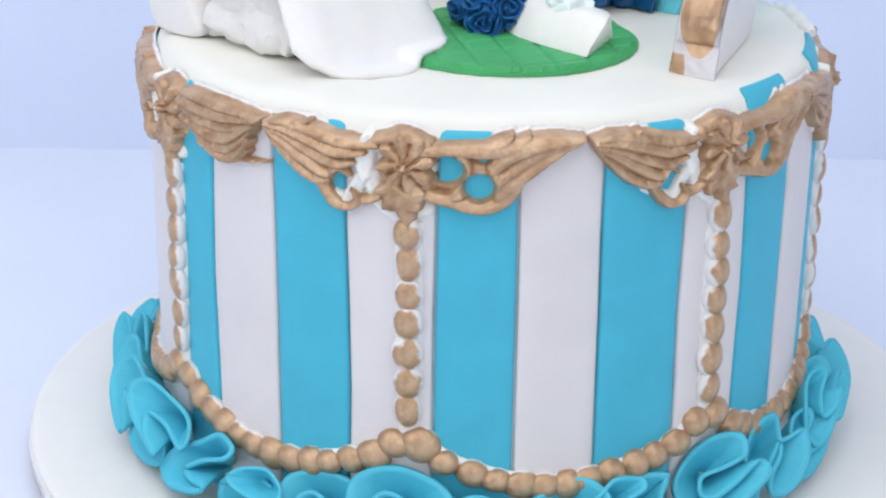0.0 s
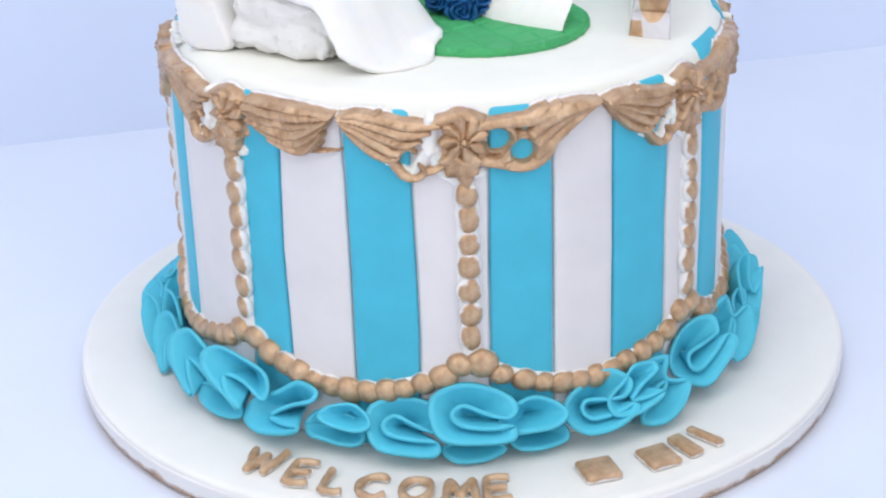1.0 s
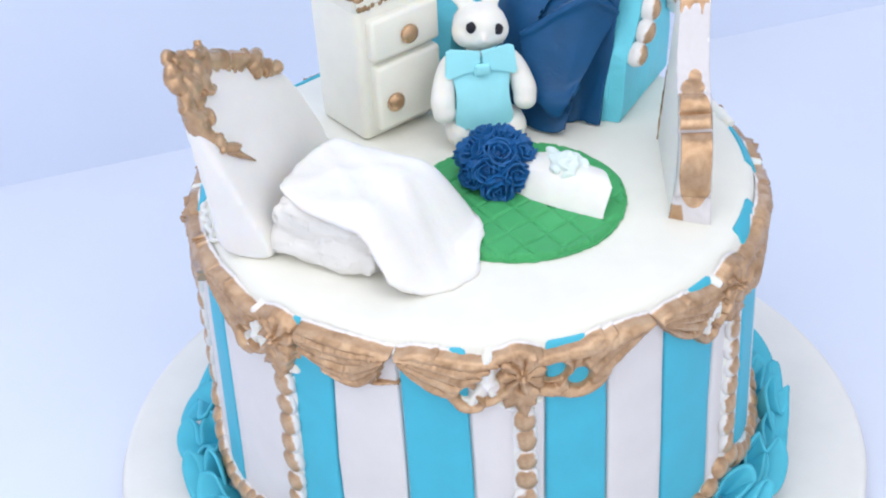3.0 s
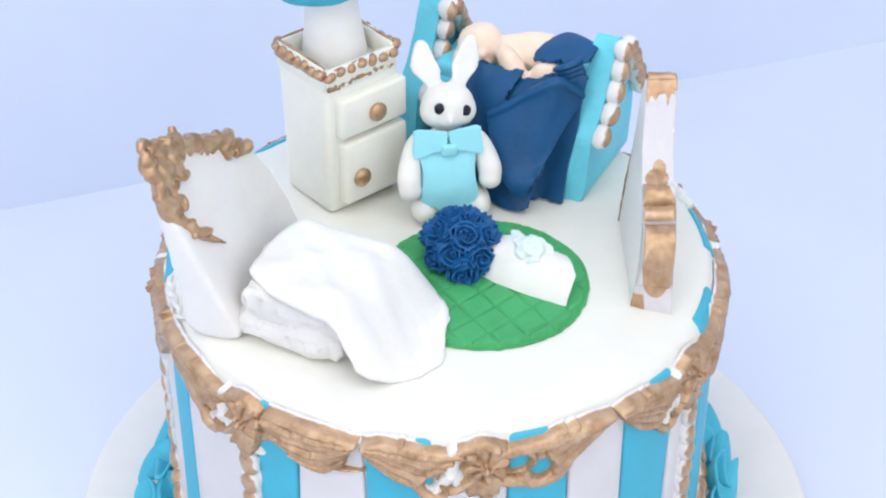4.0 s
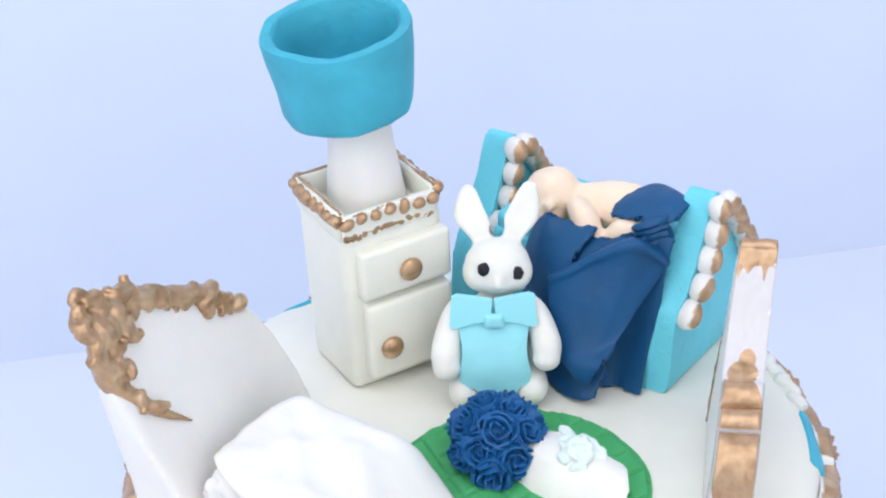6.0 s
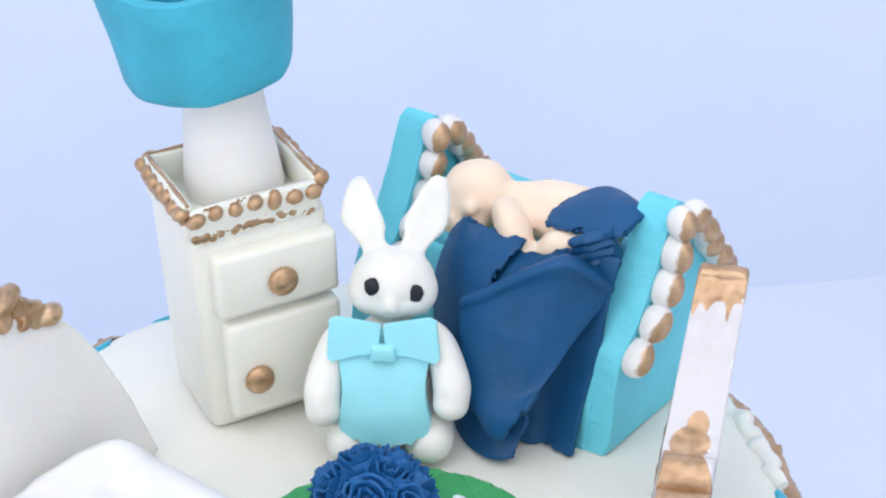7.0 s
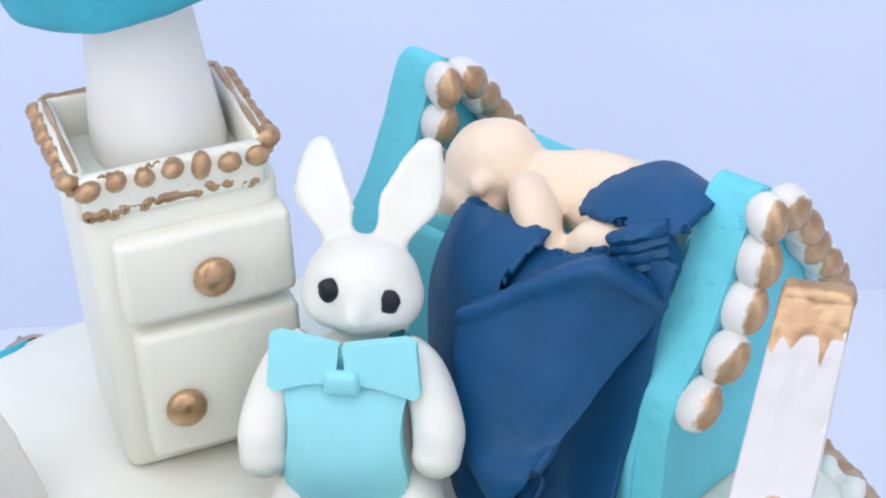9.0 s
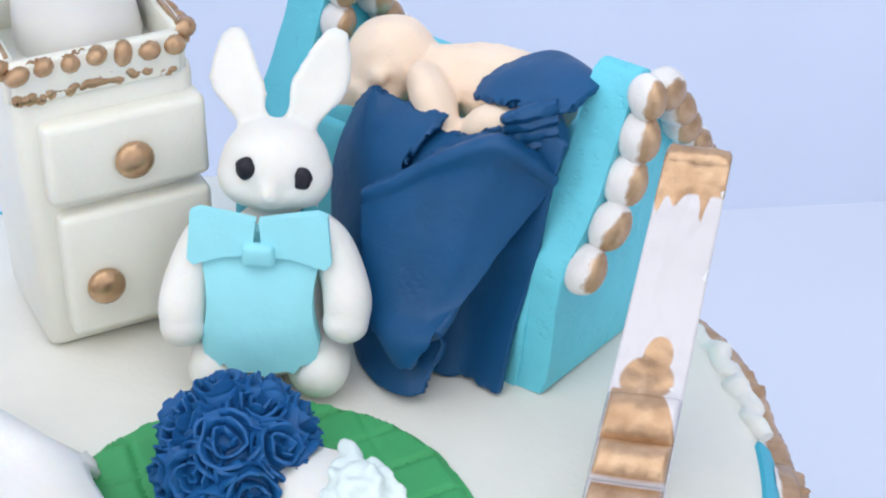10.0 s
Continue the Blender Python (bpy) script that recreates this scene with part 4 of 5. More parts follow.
# the footboard's lower inner layer, pressed against it with a seam
bm = bmesh.new()
prism(bm, [(-0.012, 0.0), (0.000, 0.13), (0.015, 0.266), (0.030, 0.282), (0.43, 0.282), (0.455, 0.26), (0.462, 0.12), (0.466, 0.0)], 0.036, 0.009, 3)
for v in bm.verts:
    v.co = Vector((v.co.y - 0.050 + 0.045 * (v.co.z - 0.45), v.co.x + 0.005 + 0.012 * max(0.0, (v.co.z - 0.15) / 0.13), v.co.z)) + noise.noise_vector(v.co * 9) * 0.003
    v.co.z = max(v.co.z, 0.0)
part("inner_panel", bm, M_CRIB, crib, "low aqua slab against the footboard")
bm = bmesh.new()
box(bm, (-0.66, 0.06, 0.0), (-0.045, 0.42, 0.37), 0.02)
part("bed_box", bm, M_CRIB, crib, "aqua side panels")
bm = bmesh.new()
box(bm, (-0.655, 0.07, 0.34), (-0.047, 0.41, 0.425), 0.03)
part("mattress", bm, M_CRIB, crib)


IN_CRIB = pose(E_FOOT[0] * U, E_FOOT[1] * U, H * U, 0, 0, E_TURN)


def crib_sheet(name, rows, mat, label, category, seed, jag=0.012, thick=0.013, ripple=0.006, nu=64, nv=56, torn=(0.0, 0.25, 1.0, 0.2), lift=0.0):
    """A thin paste sheet; torn says how ragged its first and last side and its top and bottom edge are."""
    bm = bmesh.new()
    sheet(bm, rows, nu, nv, jag, seed, ripple, torn)
    for v in bm.verts:
        v.co.y -= lift * max(0.0, min(1.0, (0.44 - v.co.z) / 0.12))
    for v in bm.verts:  # snug against the footboard
        v.co.x += 0.024 * max(0.0, min(1.0, (v.co.x + 0.32) / 0.28)) + 0.045 * (v.co.z - 0.45) * max(0.0, min(1.0, (v.co.x + 0.30) / 0.22))
    ob = part(name, bm, mat, solid=thick, offset=0)
    ob.matrix_world = IN_CRIB
    return tagged(ob, label, category)


crib_sheet("blanket", [
    [(-0.31, 0.055, 0.450), (-0.24, 0.055, 0.455), (-0.18, 0.068, 0.482), (-0.13, 0.085, 0.512), (-0.045, 0.10, 0.500)],
    [(-0.31, 0.000, 0.405), (-0.24, 0.000, 0.410), (-0.18, 0.024, 0.430), (-0.12, 0.056, 0.435), (-0.045, 0.070, 0.43)],
    [(-0.29, -0.030, 0.28), (-0.22, -0.024, 0.28), (-0.16, 0.004, 0.28), (-0.11, 0.026, 0.28), (-0.046, 0.034, 0.28)],
    [(-0.26, -0.050, 0.14), (-0.20, -0.034, 0.14), (-0.15, -0.004, 0.14), (-0.10, 0.004, 0.14), (-0.050, -0.002, 0.14)],
    [(-0.24, -0.080, 0.010), (-0.18, -0.080, 0.008), (-0.13, -0.055, 0.008), (-0.09, -0.055, 0.008), (-0.042, -0.055, 0.010)],
], M_NAVY, "navy fondant blanket draped over the crib side", "blanket", 3, jag=0.008, torn=(0.0, 0.0, 1.0, 0.6))
crib_sheet("blanket_flap", [
    [(-0.490, 0.060, 0.420), (-0.434, 0.058, 0.488), (-0.382, 0.060, 0.470), (-0.325, 0.058, 0.470), (-0.266, 0.055, 0.482)],
    [(-0.496, 0.022, 0.368), (-0.434, 0.000, 0.420), (-0.380, -0.006, 0.428), (-0.330, -0.006, 0.434), (-0.278, 0.000, 0.444)],
    [(-0.491, -0.012, 0.293), (-0.429, -0.040, 0.313), (-0.374, -0.056, 0.326), (-0.330, -0.060, 0.335), (-0.289, -0.046, 0.361)],
    [(-0.452, -0.050, 0.178), (-0.404, -0.076, 0.173), (-0.344, -0.095, 0.176), (-0.268, -0.098, 0.179), (-0.189, -0.080, 0.187)],
    [(-0.394, -0.085, 0.053), (-0.348, -0.112, 0.059), (-0.287, -0.135, 0.065), (-0.206, -0.138, 0.086), (-0.137, -0.110, 0.105)],
    [(-0.332, -0.128, 0.011), (-0.281, -0.160, 0.008), (-0.214, -0.184, 0.012), (-0.161, -0.186, 0.020), (-0.135, -0.168, 0.029)],
], M_NAVY, "torn navy fondant corner of the crib blanket", "blanket", 13, jag=0.008, torn=(0.0, 0.9, 0.8, 0.1))
crib_sheet("blanket_flap", [
    [(-0.351, -0.054, 0.344), (-0.282, -0.045, 0.399), (-0.197, -0.022, 0.474), (-0.130, 0.012, 0.516), (-0.089, 0.050, 0.484), (-0.056, 0.091, 0.423)],
    [(-0.341, -0.080, 0.350), (-0.274, -0.075, 0.401), (-0.191, -0.056, 0.475), (-0.111, -0.022, 0.524), (-0.071, 0.022, 0.484), (-0.044, 0.071, 0.426)],
    [(-0.342, -0.081, 0.326), (-0.279, -0.074, 0.368), (-0.201, -0.056, 0.434), (-0.118, -0.022, 0.480), (-0.079, 0.030, 0.449), (-0.054, 0.069, 0.404)],
    [(-0.324, -0.102, 0.294), (-0.270, -0.089, 0.327), (-0.200, -0.070, 0.374), (-0.125, -0.044, 0.412), (-0.088, -0.004, 0.396), (-0.064, 0.026, 0.365)],
    [(-0.306, -0.126, 0.239), (-0.261, -0.116, 0.252), (-0.202, -0.102, 0.275), (-0.140, -0.078, 0.301), (-0.109, -0.050, 0.304), (-0.085, -0.025, 0.297)],
    [(-0.288, -0.148, 0.176), (-0.251, -0.146, 0.180), (-0.204, -0.140, 0.186), (-0.153, -0.126, 0.197), (-0.126, -0.108, 0.205), (-0.104, -0.092, 0.215)],
    [(-0.238, -0.168, 0.137), (-0.212, -0.172, 0.139), (-0.181, -0.174, 0.142), (-0.147, -0.170, 0.152), (-0.125, -0.162, 0.163), (-0.109, -0.154, 0.175)],
    [(-0.173, -0.180, 0.095), (-0.168, -0.181, 0.095), (-0.161, -0.182, 0.094), (-0.156, -0.182, 0.096), (-0.151, -0.181, 0.100), (-0.148, -0.179, 0.106)],
], M_NAVY, "navy fondant coverlet folded over the crib blanket", "blanket", 8, jag=0.008, ripple=0.004, thick=0.018, torn=(0.3, 0.25, 1.0, 0.0), lift=0.010)
crib_sheet("blanket", [
    [(-0.256, 0.128, 0.500), (-0.205, 0.106, 0.514), (-0.150, 0.098, 0.530), (-0.100, 0.102, 0.548), (-0.052, 0.118, 0.560)],
    [(-0.250, 0.152, 0.520), (-0.205, 0.148, 0.545), (-0.150, 0.150, 0.562), (-0.100, 0.155, 0.574), (-0.050, 0.162, 0.570)],
    [(-0.232, 0.202, 0.545), (-0.200, 0.205, 0.560), (-0.152, 0.210, 0.575), (-0.100, 0.205, 0.580), (-0.052, 0.198, 0.566)],
    [(-0.200, 0.252, 0.562), (-0.185, 0.256, 0.568), (-0.160, 0.258, 0.570), (-0.120, 0.250, 0.566), (-0.070, 0.240, 0.550)],
    [(-0.190, 0.285, 0.535), (-0.175, 0.290, 0.538), (-0.155, 0.290, 0.540), (-0.122, 0.285, 0.535), (-0.080, 0.275, 0.520)],
], M_NAVY, "navy fondant wrap lying over the baby figure", "blanket", 17, jag=0.008, thick=0.016, torn=(0.6, 0.2, 1.0, 0.3))
bm = bmesh.new()
for k in range(5):
    dz = -0.022 * k
    tube(bm, [(-0.150 + 0.010 * k, 0.092, 0.500 + dz * 0.5), (-0.128 + 0.004 * k, 0.066, 0.522 + dz), (-0.092, 0.072, 0.542 + dz), (-0.046, 0.108, 0.560 + dz)], [0.008, 0.015, 0.018, 0.016], up=(0, 0, 1), flat=0.8, steps=18, sides=8)
blob(bm, (-0.088, 0.118, 0.475), (0.052, 0.050, 0.070))
for v in bm.verts:
    v.co += noise.noise_vector(v.co * 45) * 0.005
pleats = part("pleated_cloth", bm, M_NAVY)
pleats.matrix_world = IN_CRIB
tagged(pleats, "pleated navy fondant cloth tucked beside the crib end", "cloth")

# The sleeping figure, kept to plain smooth shapes.
bm = bmesh.new()
blob(bm, (-0.492, 0.160, 0.492), (0.094, 0.088, 0.090), (0, 20, -8), 24, 16)
blob(bm, (-0.530, 0.110, 0.438), (0.062, 0.056, 0.056), seg=20, rings=14)
blob(bm, (-0.470, 0.092, 0.446), (0.050, 0.040, 0.042), seg=16, rings=10)
blob(bm, (-0.548, 0.082, 0.418), (0.034, 0.028, 0.026), seg=14, rings=9)
blob(bm, (-0.505, 0.072, 0.462), (0.022, 0.016, 0.018), seg=12, rings=8)
tube(bm, [(-0.425, 0.185, 0.475), (-0.34, 0.205, 0.474), (-0.24, 0.215, 0.490), (-0.12, 0.205, 0.48)], [0.060, 0.074, 0.082, 0.070], steps=16, sides=18)
tube(bm, [(-0.388, 0.130, 0.508), (-0.352, 0.098, 0.500), (-0.306, 0.076, 0.472), (-0.262, 0.062, 0.430)], [0.036, 0.044, 0.041, 0.028], steps=14, sides=14)
tube(bm, [(-0.245, 0.085, 0.440), (-0.20, 0.095, 0.470), (-0.14, 0.115, 0.480), (-0.09, 0.13, 0.475)], [0.030, 0.046, 0.048, 0.040], steps=12, sides=14)
tube(bm, [(-0.455, 0.062, 0.430), (-0.415, 0.052, 0.438), (-0.370, 0.058, 0.440)], [0.022, 0.032, 0.028], steps=8, sides=12)
for p, r in (((-0.432, 0.046, 0.452), 0.022), ((-0.400, 0.040, 0.440), 0.020), ((-0.452, 0.070, 0.505), 0.020), ((-0.468, 0.076, 0.488), 0.014)):
    blob(bm, p, (r, r * 0.9, r), seg=12, rings=9)
for v in bm.verts:
    v.co += noise.noise_vector(v.co * 13) * 0.009 + noise.noise_vector(v.co * 34) * 0.004
figure = part("baby_figure", bm, M_SKIN, remesh=0.0075, soften=3)
figure.matrix_world = IN_CRIB @ Matrix.Translation((0, 0.010 * U, -0.012 * U))
tagged(figure, "plain peach fondant baby doll asleep in the crib", "doll")

# ---- green mat with a bouquet ----
bm = bmesh.new()
cx, cy, R0 = 0.115, -0.252, 0.386
n = 120
step = 2 * R0 * 1.04 / n
ca, sa = math.cos(radians(24)), math.sin(radians(24))
verts = {}
for i in range(n + 1):
    for j in range(n + 1):
        x, y = -R0 * 1.04 + i * step, -R0 * 1.04 + j * step
        d = math.hypot(x, y)
        a = math.atan2(y, x)
        lim = R0 * (1 + 0.022 * noise.noise(Vector((math.cos(a) * 2, math.sin(a) * 2, 4))) + 0.012 * noise.noise(Vector((math.cos(a) * 14, math.sin(a) * 14, 1))))
        if d > lim * 1.06:
            continue
        if d > lim:
            x, y = x * lim / d, y * lim / d
        u, w = ca * x + sa * y, -0.55 * x + 0.85 * y
        groove = max(math.exp(-(((u / 0.105) % 1 - 0.5) / 0.050) ** 2), math.exp(-(((w / 0.098) % 1 - 0.5) / 0.050) ** 2))
        z = 0.027 - 0.012 * groove * (0.75 + 0.5 * noise.noise(Vector((x * 9, y * 9, 5)))) + 0.002 * noise.noise(Vector((x * 12, y * 12, 0)))
        if d > lim * 0.97:
            z = 0.012
        verts[i, j] = bm.verts.new((cx + x, cy + y, z))
for i in range(n):
    for j in range(n):
        q = [verts.get(k) for k in ((i, j), (i + 1, j), (i + 1, j + 1), (i, j + 1))]
        if all(q):
            bm.faces.new(q)
rim_edges = [e for e in bm.edges if e.is_boundary]
got = bmesh.ops.extrude_edge_only(bm, edges=rim_edges)
for v in got["geom"]:
    if isinstance(v, bmesh.types.BMVert):
        v.co.z = 0.001
mat_ob = part("play_mat", bm, M_GREEN)
mat_ob.matrix_world = pose(0, 0, H * U)
tagged(mat_ob, "round green fondant mat with a quilted diamond pattern on the cake", "mat")

bouquet = thing("bouquet", (0.20, -0.20, H + 0.026), label="bouquet of royal blue fondant roses in a white wrap", category="bouquet")


def wrap():
    """The white paste wrap: a flattened block with slanting sides, cut square at its end."""
    bm = bmesh.new()
    d = Vector((0.78, -0.63, 0)).normalized()
    s = Vector((0.63, 0.78, 0)).normalized()
    end = Vector((0.247, -0.175, 0))
    sections = [(-0.36, 0.10, 0.050, 0.085), (-0.28, 0.118, 0.058, 0.100), (-0.18, 0.122, 0.056, 0.100), (-0.08, 0.120, 0.047, 0.098), (-0.012, 0.116, 0.044, 0.095), (0.0, 0.110, 0.038, 0.088)]
    rings = []
    for t, low, top, h in sections:
        prof = [(-low, 0), (-low * 0.93, h * 0.22), (-top * 1.22, h * 0.88), (-top, h), (0, h * 1.03), (top, h), (top * 1.3, h * 0.86), (low * 0.9, h * 0.2), (low * 0.95, 0)]
        rings.append([bm.verts.new(end + d * (t - 0.8 * max(0, x + top) * max(0, 1 + t / 0.36)) + s * x + Vector((0, 0, z)) + noise.noise_vector(Vector((t * 9, x * 9, z * 9))) * 0.004 * (z > 0)) for x, z in prof])
    for a, b in zip(rings, rings[1:]):
        for k in range(9):
            bm.faces.new((a[k], a[(k + 1) % 9], b[(k + 1) % 9], b[k]))
    bm.faces.new(rings[0])
    bm.faces.new(rings[-1])
    return bm


part("wrap", wrap(), M_WHITE, bouquet, "white fondant bouquet wrap")


def rose_mesh(seed):
    """A ribbon rose: one frilled strip wound into a spiral over a small cup."""
    bm = bmesh.new()
    r = random.Random(seed)
    blob(bm, (0, 0, -0.020), (0.047, 0.047, 0.030), seg=16, rings=10)

    def ribbon(a0, a1, r0, r1, top0, top1, depth, thick, steps, flare):
        rows = []
        for i in range(steps + 1):
            u = i / steps
            a = a0 + (a1 - a0) * u
            rad = r0 + (r1 - r0) * u + 0.0022 * math.sin(a * 3.1 + seed)
            lift = top0 + (top1 - top0) * u + 0.0045 * math.sin(a * 4.3 + seed * 2.1) + 0.0016 * math.sin(a * 9.7 + seed)
            o = Vector((math.cos(a), math.sin(a), 0))
            lean = flare * u
            prof = [(-thick * 0.5, -depth), (-thick * 0.5, lift * 0.55), (lean - thick * 0.25, lift), (lean + thick * 0.45, lift), (lean * 0.6 + thick * 0.6, lift * 0.55), (thick * 0.5, -depth)]
            rows.append([bm.verts.new(o * (rad + x) + Vector((0, 0, z))) for x, z in prof])
        for p, q in zip(rows, rows[1:]):
            for j in range(5):
                bm.faces.new((p[j], q[j], q[j + 1], p[j + 1]))
        bm.faces.new(rows[0])
        bm.faces.new(rows[-1][::-1])

    start = r.uniform(0, 6.28)
    ribbon(start, start + 6.28 * 2.15, 0.005, 0.037, 0.030, 0.022, 0.012, 0.0062, 62, 0.006)
    for k in range(5):
        a = start + 6.28 * k / 5 + r.uniform(-0.15, 0.15)
        ribbon(a, a + 1.65, 0.042, 0.048, 0.016, 0.006, 0.024, 0.0065, 14, 0.005)
    for v in bm.verts:
        v.co += noise.noise_vector(v.co * 38 + Vector((seed * 5, 0, 0))) * 0.0055
    return finish("rose", bm, M_ROSE)


ROSES = [rose_mesh(k) for k in (1, 2, 3, 4)]
rng = random.Random(9)
dome = Vector((-0.140, 0.090, 0.046))
spots = []
for k in range(16):  # spread evenly over a flattened dome
    up = 0.96 - 1.02 * k / 15
    t = 2.39996 * k
    flat = math.sqrt(max(0.0, 1 - up * up))
    spots.append(Vector((flat * math.cos(t), flat * math.sin(t), up)))
for i, o in enumerate(spots):
    p = dome + Vector((o.x * 0.134, o.y * 0.150, o.z * 0.124)) + Vector((rng.uniform(-0.006, 0.006), rng.uniform(-0.006, 0.006), rng.uniform(-0.004, 0.004)))
    rs = part("rose", ROSES[i % 4], None, bouquet)
    rs.matrix_basis = Matrix.Translation((p - o * 0.012) * U) @ o.to_track_quat("Z", "Y").to_matrix().to_4x4() @ pose(0, 0, 0, 0, 0, rng.uniform(0, 360)) @ Matrix.Scale(rng.uniform(1.06, 1.26), 4)
bm = bmesh.new()
blob(bm, tuple(dome), (0.116, 0.132, 0.108))
part("rose_ball", bm, M_ROSE, bouquet)
bm = bmesh.new()
for k in range(16):
    a = k * 2.4
    rr = 0.010 + 0.0040 * k
    c = Vector((0.093 + rr * math.cos(a), -0.040 + rr * math.sin(a), 0.128 - 0.0022 * k))
    blob(bm, c, (0.030, 0.010, 0.022), (rng.uniform(10, 60), rng.uniform(-35, 35), math.degrees(a) + 90 + rng.uniform(-30, 30)), seg=10, rings=7)
blob(bm, (0.066, 0.052, 0.100), (0.020, 0.052, 0.012), (-6, 0, 24), seg=12, rings=8)
blob(bm, (0.093, -0.036, 0.100), (0.060, 0.055, 0.024), seg=12, rings=8)
for v in bm.verts:
    v.co += noise.noise_vector(v.co * 50) * 0.007
part("bow", bm, M_MINT, bouquet, "pale mint fondant bow", remesh=0.006, soften=1)

# ---- the white bed ----
bed = thing("white_bed", (-0.60, -0.38, H), 0, label="white fondant bed with an arched headboard and gold scroll", category="bed")
HB_D = Vector((0.41, 0.91, 0)).normalized()
HB_N = Vector((0.91, -0.41, 0)).normalized()
HB0 = Vector((-0.757, -0.452, 0)) - Vector((-0.60, -0.38, 0)) - HB_D * (-0.722)


def hb_point(s, z, out=0.0):
    """A place on the headboard's inner face: s along it, z up; out away from the mattress."""
    lean = -0.36 * z
    return HB0 + HB_D * s + HB_N * (lean - out * max(0.18, 1.25 - 1.75 * z)) + Vector((0, 0, z))


bm = bmesh.new()
outline = [(-0.735, 0.0), (-0.755, 0.20), (-0.79, 0.42), (-0.80, 0.57), (-0.765, 0.68), (-0.69, 0.715), (-0.58, 0.685), (-0.45, 0.615), (-0.33, 0.54), (-0.20, 0.455), (-0.125, 0.37), (-0.075, 0.22), (-0.055, 0.08), (-0.05, 0.0)]
line = [Vector((q.x, 0, max(q.z, 0))) for q in spline([(a, 0, b) for a, b in outline], 40)]
prism(bm, [(q.x, q.z) for q in line], 0.17, 0.040, 4)
bmesh.ops.triangulate(bm, faces=[f for f in bm.faces if len(f.verts) > 4])
for v in bm.verts:
    v.co = hb_point(v.co.x, v.co.z, v.co.y)
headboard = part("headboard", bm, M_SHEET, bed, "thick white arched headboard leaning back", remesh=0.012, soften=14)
bm = bmesh.new()
rng = random.Random(31)


def rope(pts, r0, r1, n):
    """Twisted lumps of paste along a line on the headboard's edge."""
    line = spline([(a, o, b) for a, b, o in pts], n)
    tube(bm, [hb_point(a, b, o) for a, b, o in pts], [r0 * 0.8] * (len(pts) - 1) + [r1 * 0.7], up=tuple(HB_N), steps=n * 2, sides=8)
    for i, q in enumerate(line):
        r = (r0 + (r1 - r0) * i / n) * rng.uniform(0.62, 1.12)
        t = (line[min(i + 1, n)] - line[max(i - 1, 0)]).normalized()
        side = Vector((-t.z, 0, t.x))
        w = r * rng.uniform(0.4, 1.15)
        k = rng.uniform(0.6, 1.9) * rng.choice((1, 1, -1))
        ends = [q - side * w - t * (w * k), q + side * (w * 0.1), q + side * w + t * (w * k)]
        tube(bm, [hb_point(e.x, e.z, e.y + o) for e, o in zip(ends, (-0.010, -0.040, -0.010))], [r * 0.55, r * 0.95, r * 0.55], up=tuple(HB_N), steps=8, sides=10)


def curl(s, z, out, r):
    """A small rolled petal."""
    a0 = rng.uniform(0, 6.28)
    pts = [hb_point(s + r * k * math.cos(a0 + 1.5 * k * 3), z + r * k * math.sin(a0 + 1.5 * k * 3), out - 0.02 + 0.02 * k) for k in (0.2, 0.5, 0.8, 1.0)]
    tube(bm, pts, [r * 0.45, r * 0.55, r * 0.5, r * 0.3], up=tuple(HB_N), steps=9, sides=9)


rope([(-0.60, 0.690, 0.03), (-0.47, 0.625, 0.03), (-0.33, 0.550, 0.03), (-0.20, 0.455, 0.03)], 0.042, 0.031, 7)
rope([(-0.745, 0.67, 0.05), (-0.780, 0.60, 0.07), (-0.775, 0.54, 0.07), (-0.735, 0.475, 0.03), (-0.69, 0.42, 0.0)], 0.038, 0.020, 6)
tube(bm, [hb_point(-0.70, 0.42, 0.0), hb_point(-0.645, 0.365, -0.008), hb_point(-0.575, 0.305, -0.006)], [0.019, 0.013, 0.004], up=tuple(HB_N), steps=10)
for k in range(7):
    a = 6.28 * k / 7
    curl(-0.675 + 0.072 * math.cos(a), 0.695 + 0.066 * math.sin(a), -0.035, 0.048)
for k in range(14):
    curl(-0.69 + rng.uniform(-0.10, 0.10), 0.70 + rng.uniform(-0.07, 0.06), rng.uniform(-0.02, 0.11), 0.044)
for a, b, n in (((-0.58, 0.680, 0.0), (-0.22, 0.468, 0.0), 12), ((-0.760, 0.650, 0.03), (-0.715, 0.455, 0.0), 9)):
    for k in range(n):
        u = (k + 0.5) / n
        curl(a[0] + (b[0] - a[0]) * u + rng.uniform(-0.02, 0.02), a[1] + (b[1] - a[1]) * u + rng.uniform(-0.025, 0.025), rng.uniform(-0.03, 0.03), rng.uniform(0.022, 0.034))
blob(bm, hb_point(-0.675, 0.695, -0.05), (0.034, 0.034, 0.034), seg=12, rings=9)
for v in bm.verts:
    v.co += noise.noise_vector(v.co * 14) * 0.006
part("gold_scroll", bm, M_GOLD, headboard, "lumpy gold-brushed floral scroll", remesh=0.0046, soften=1)
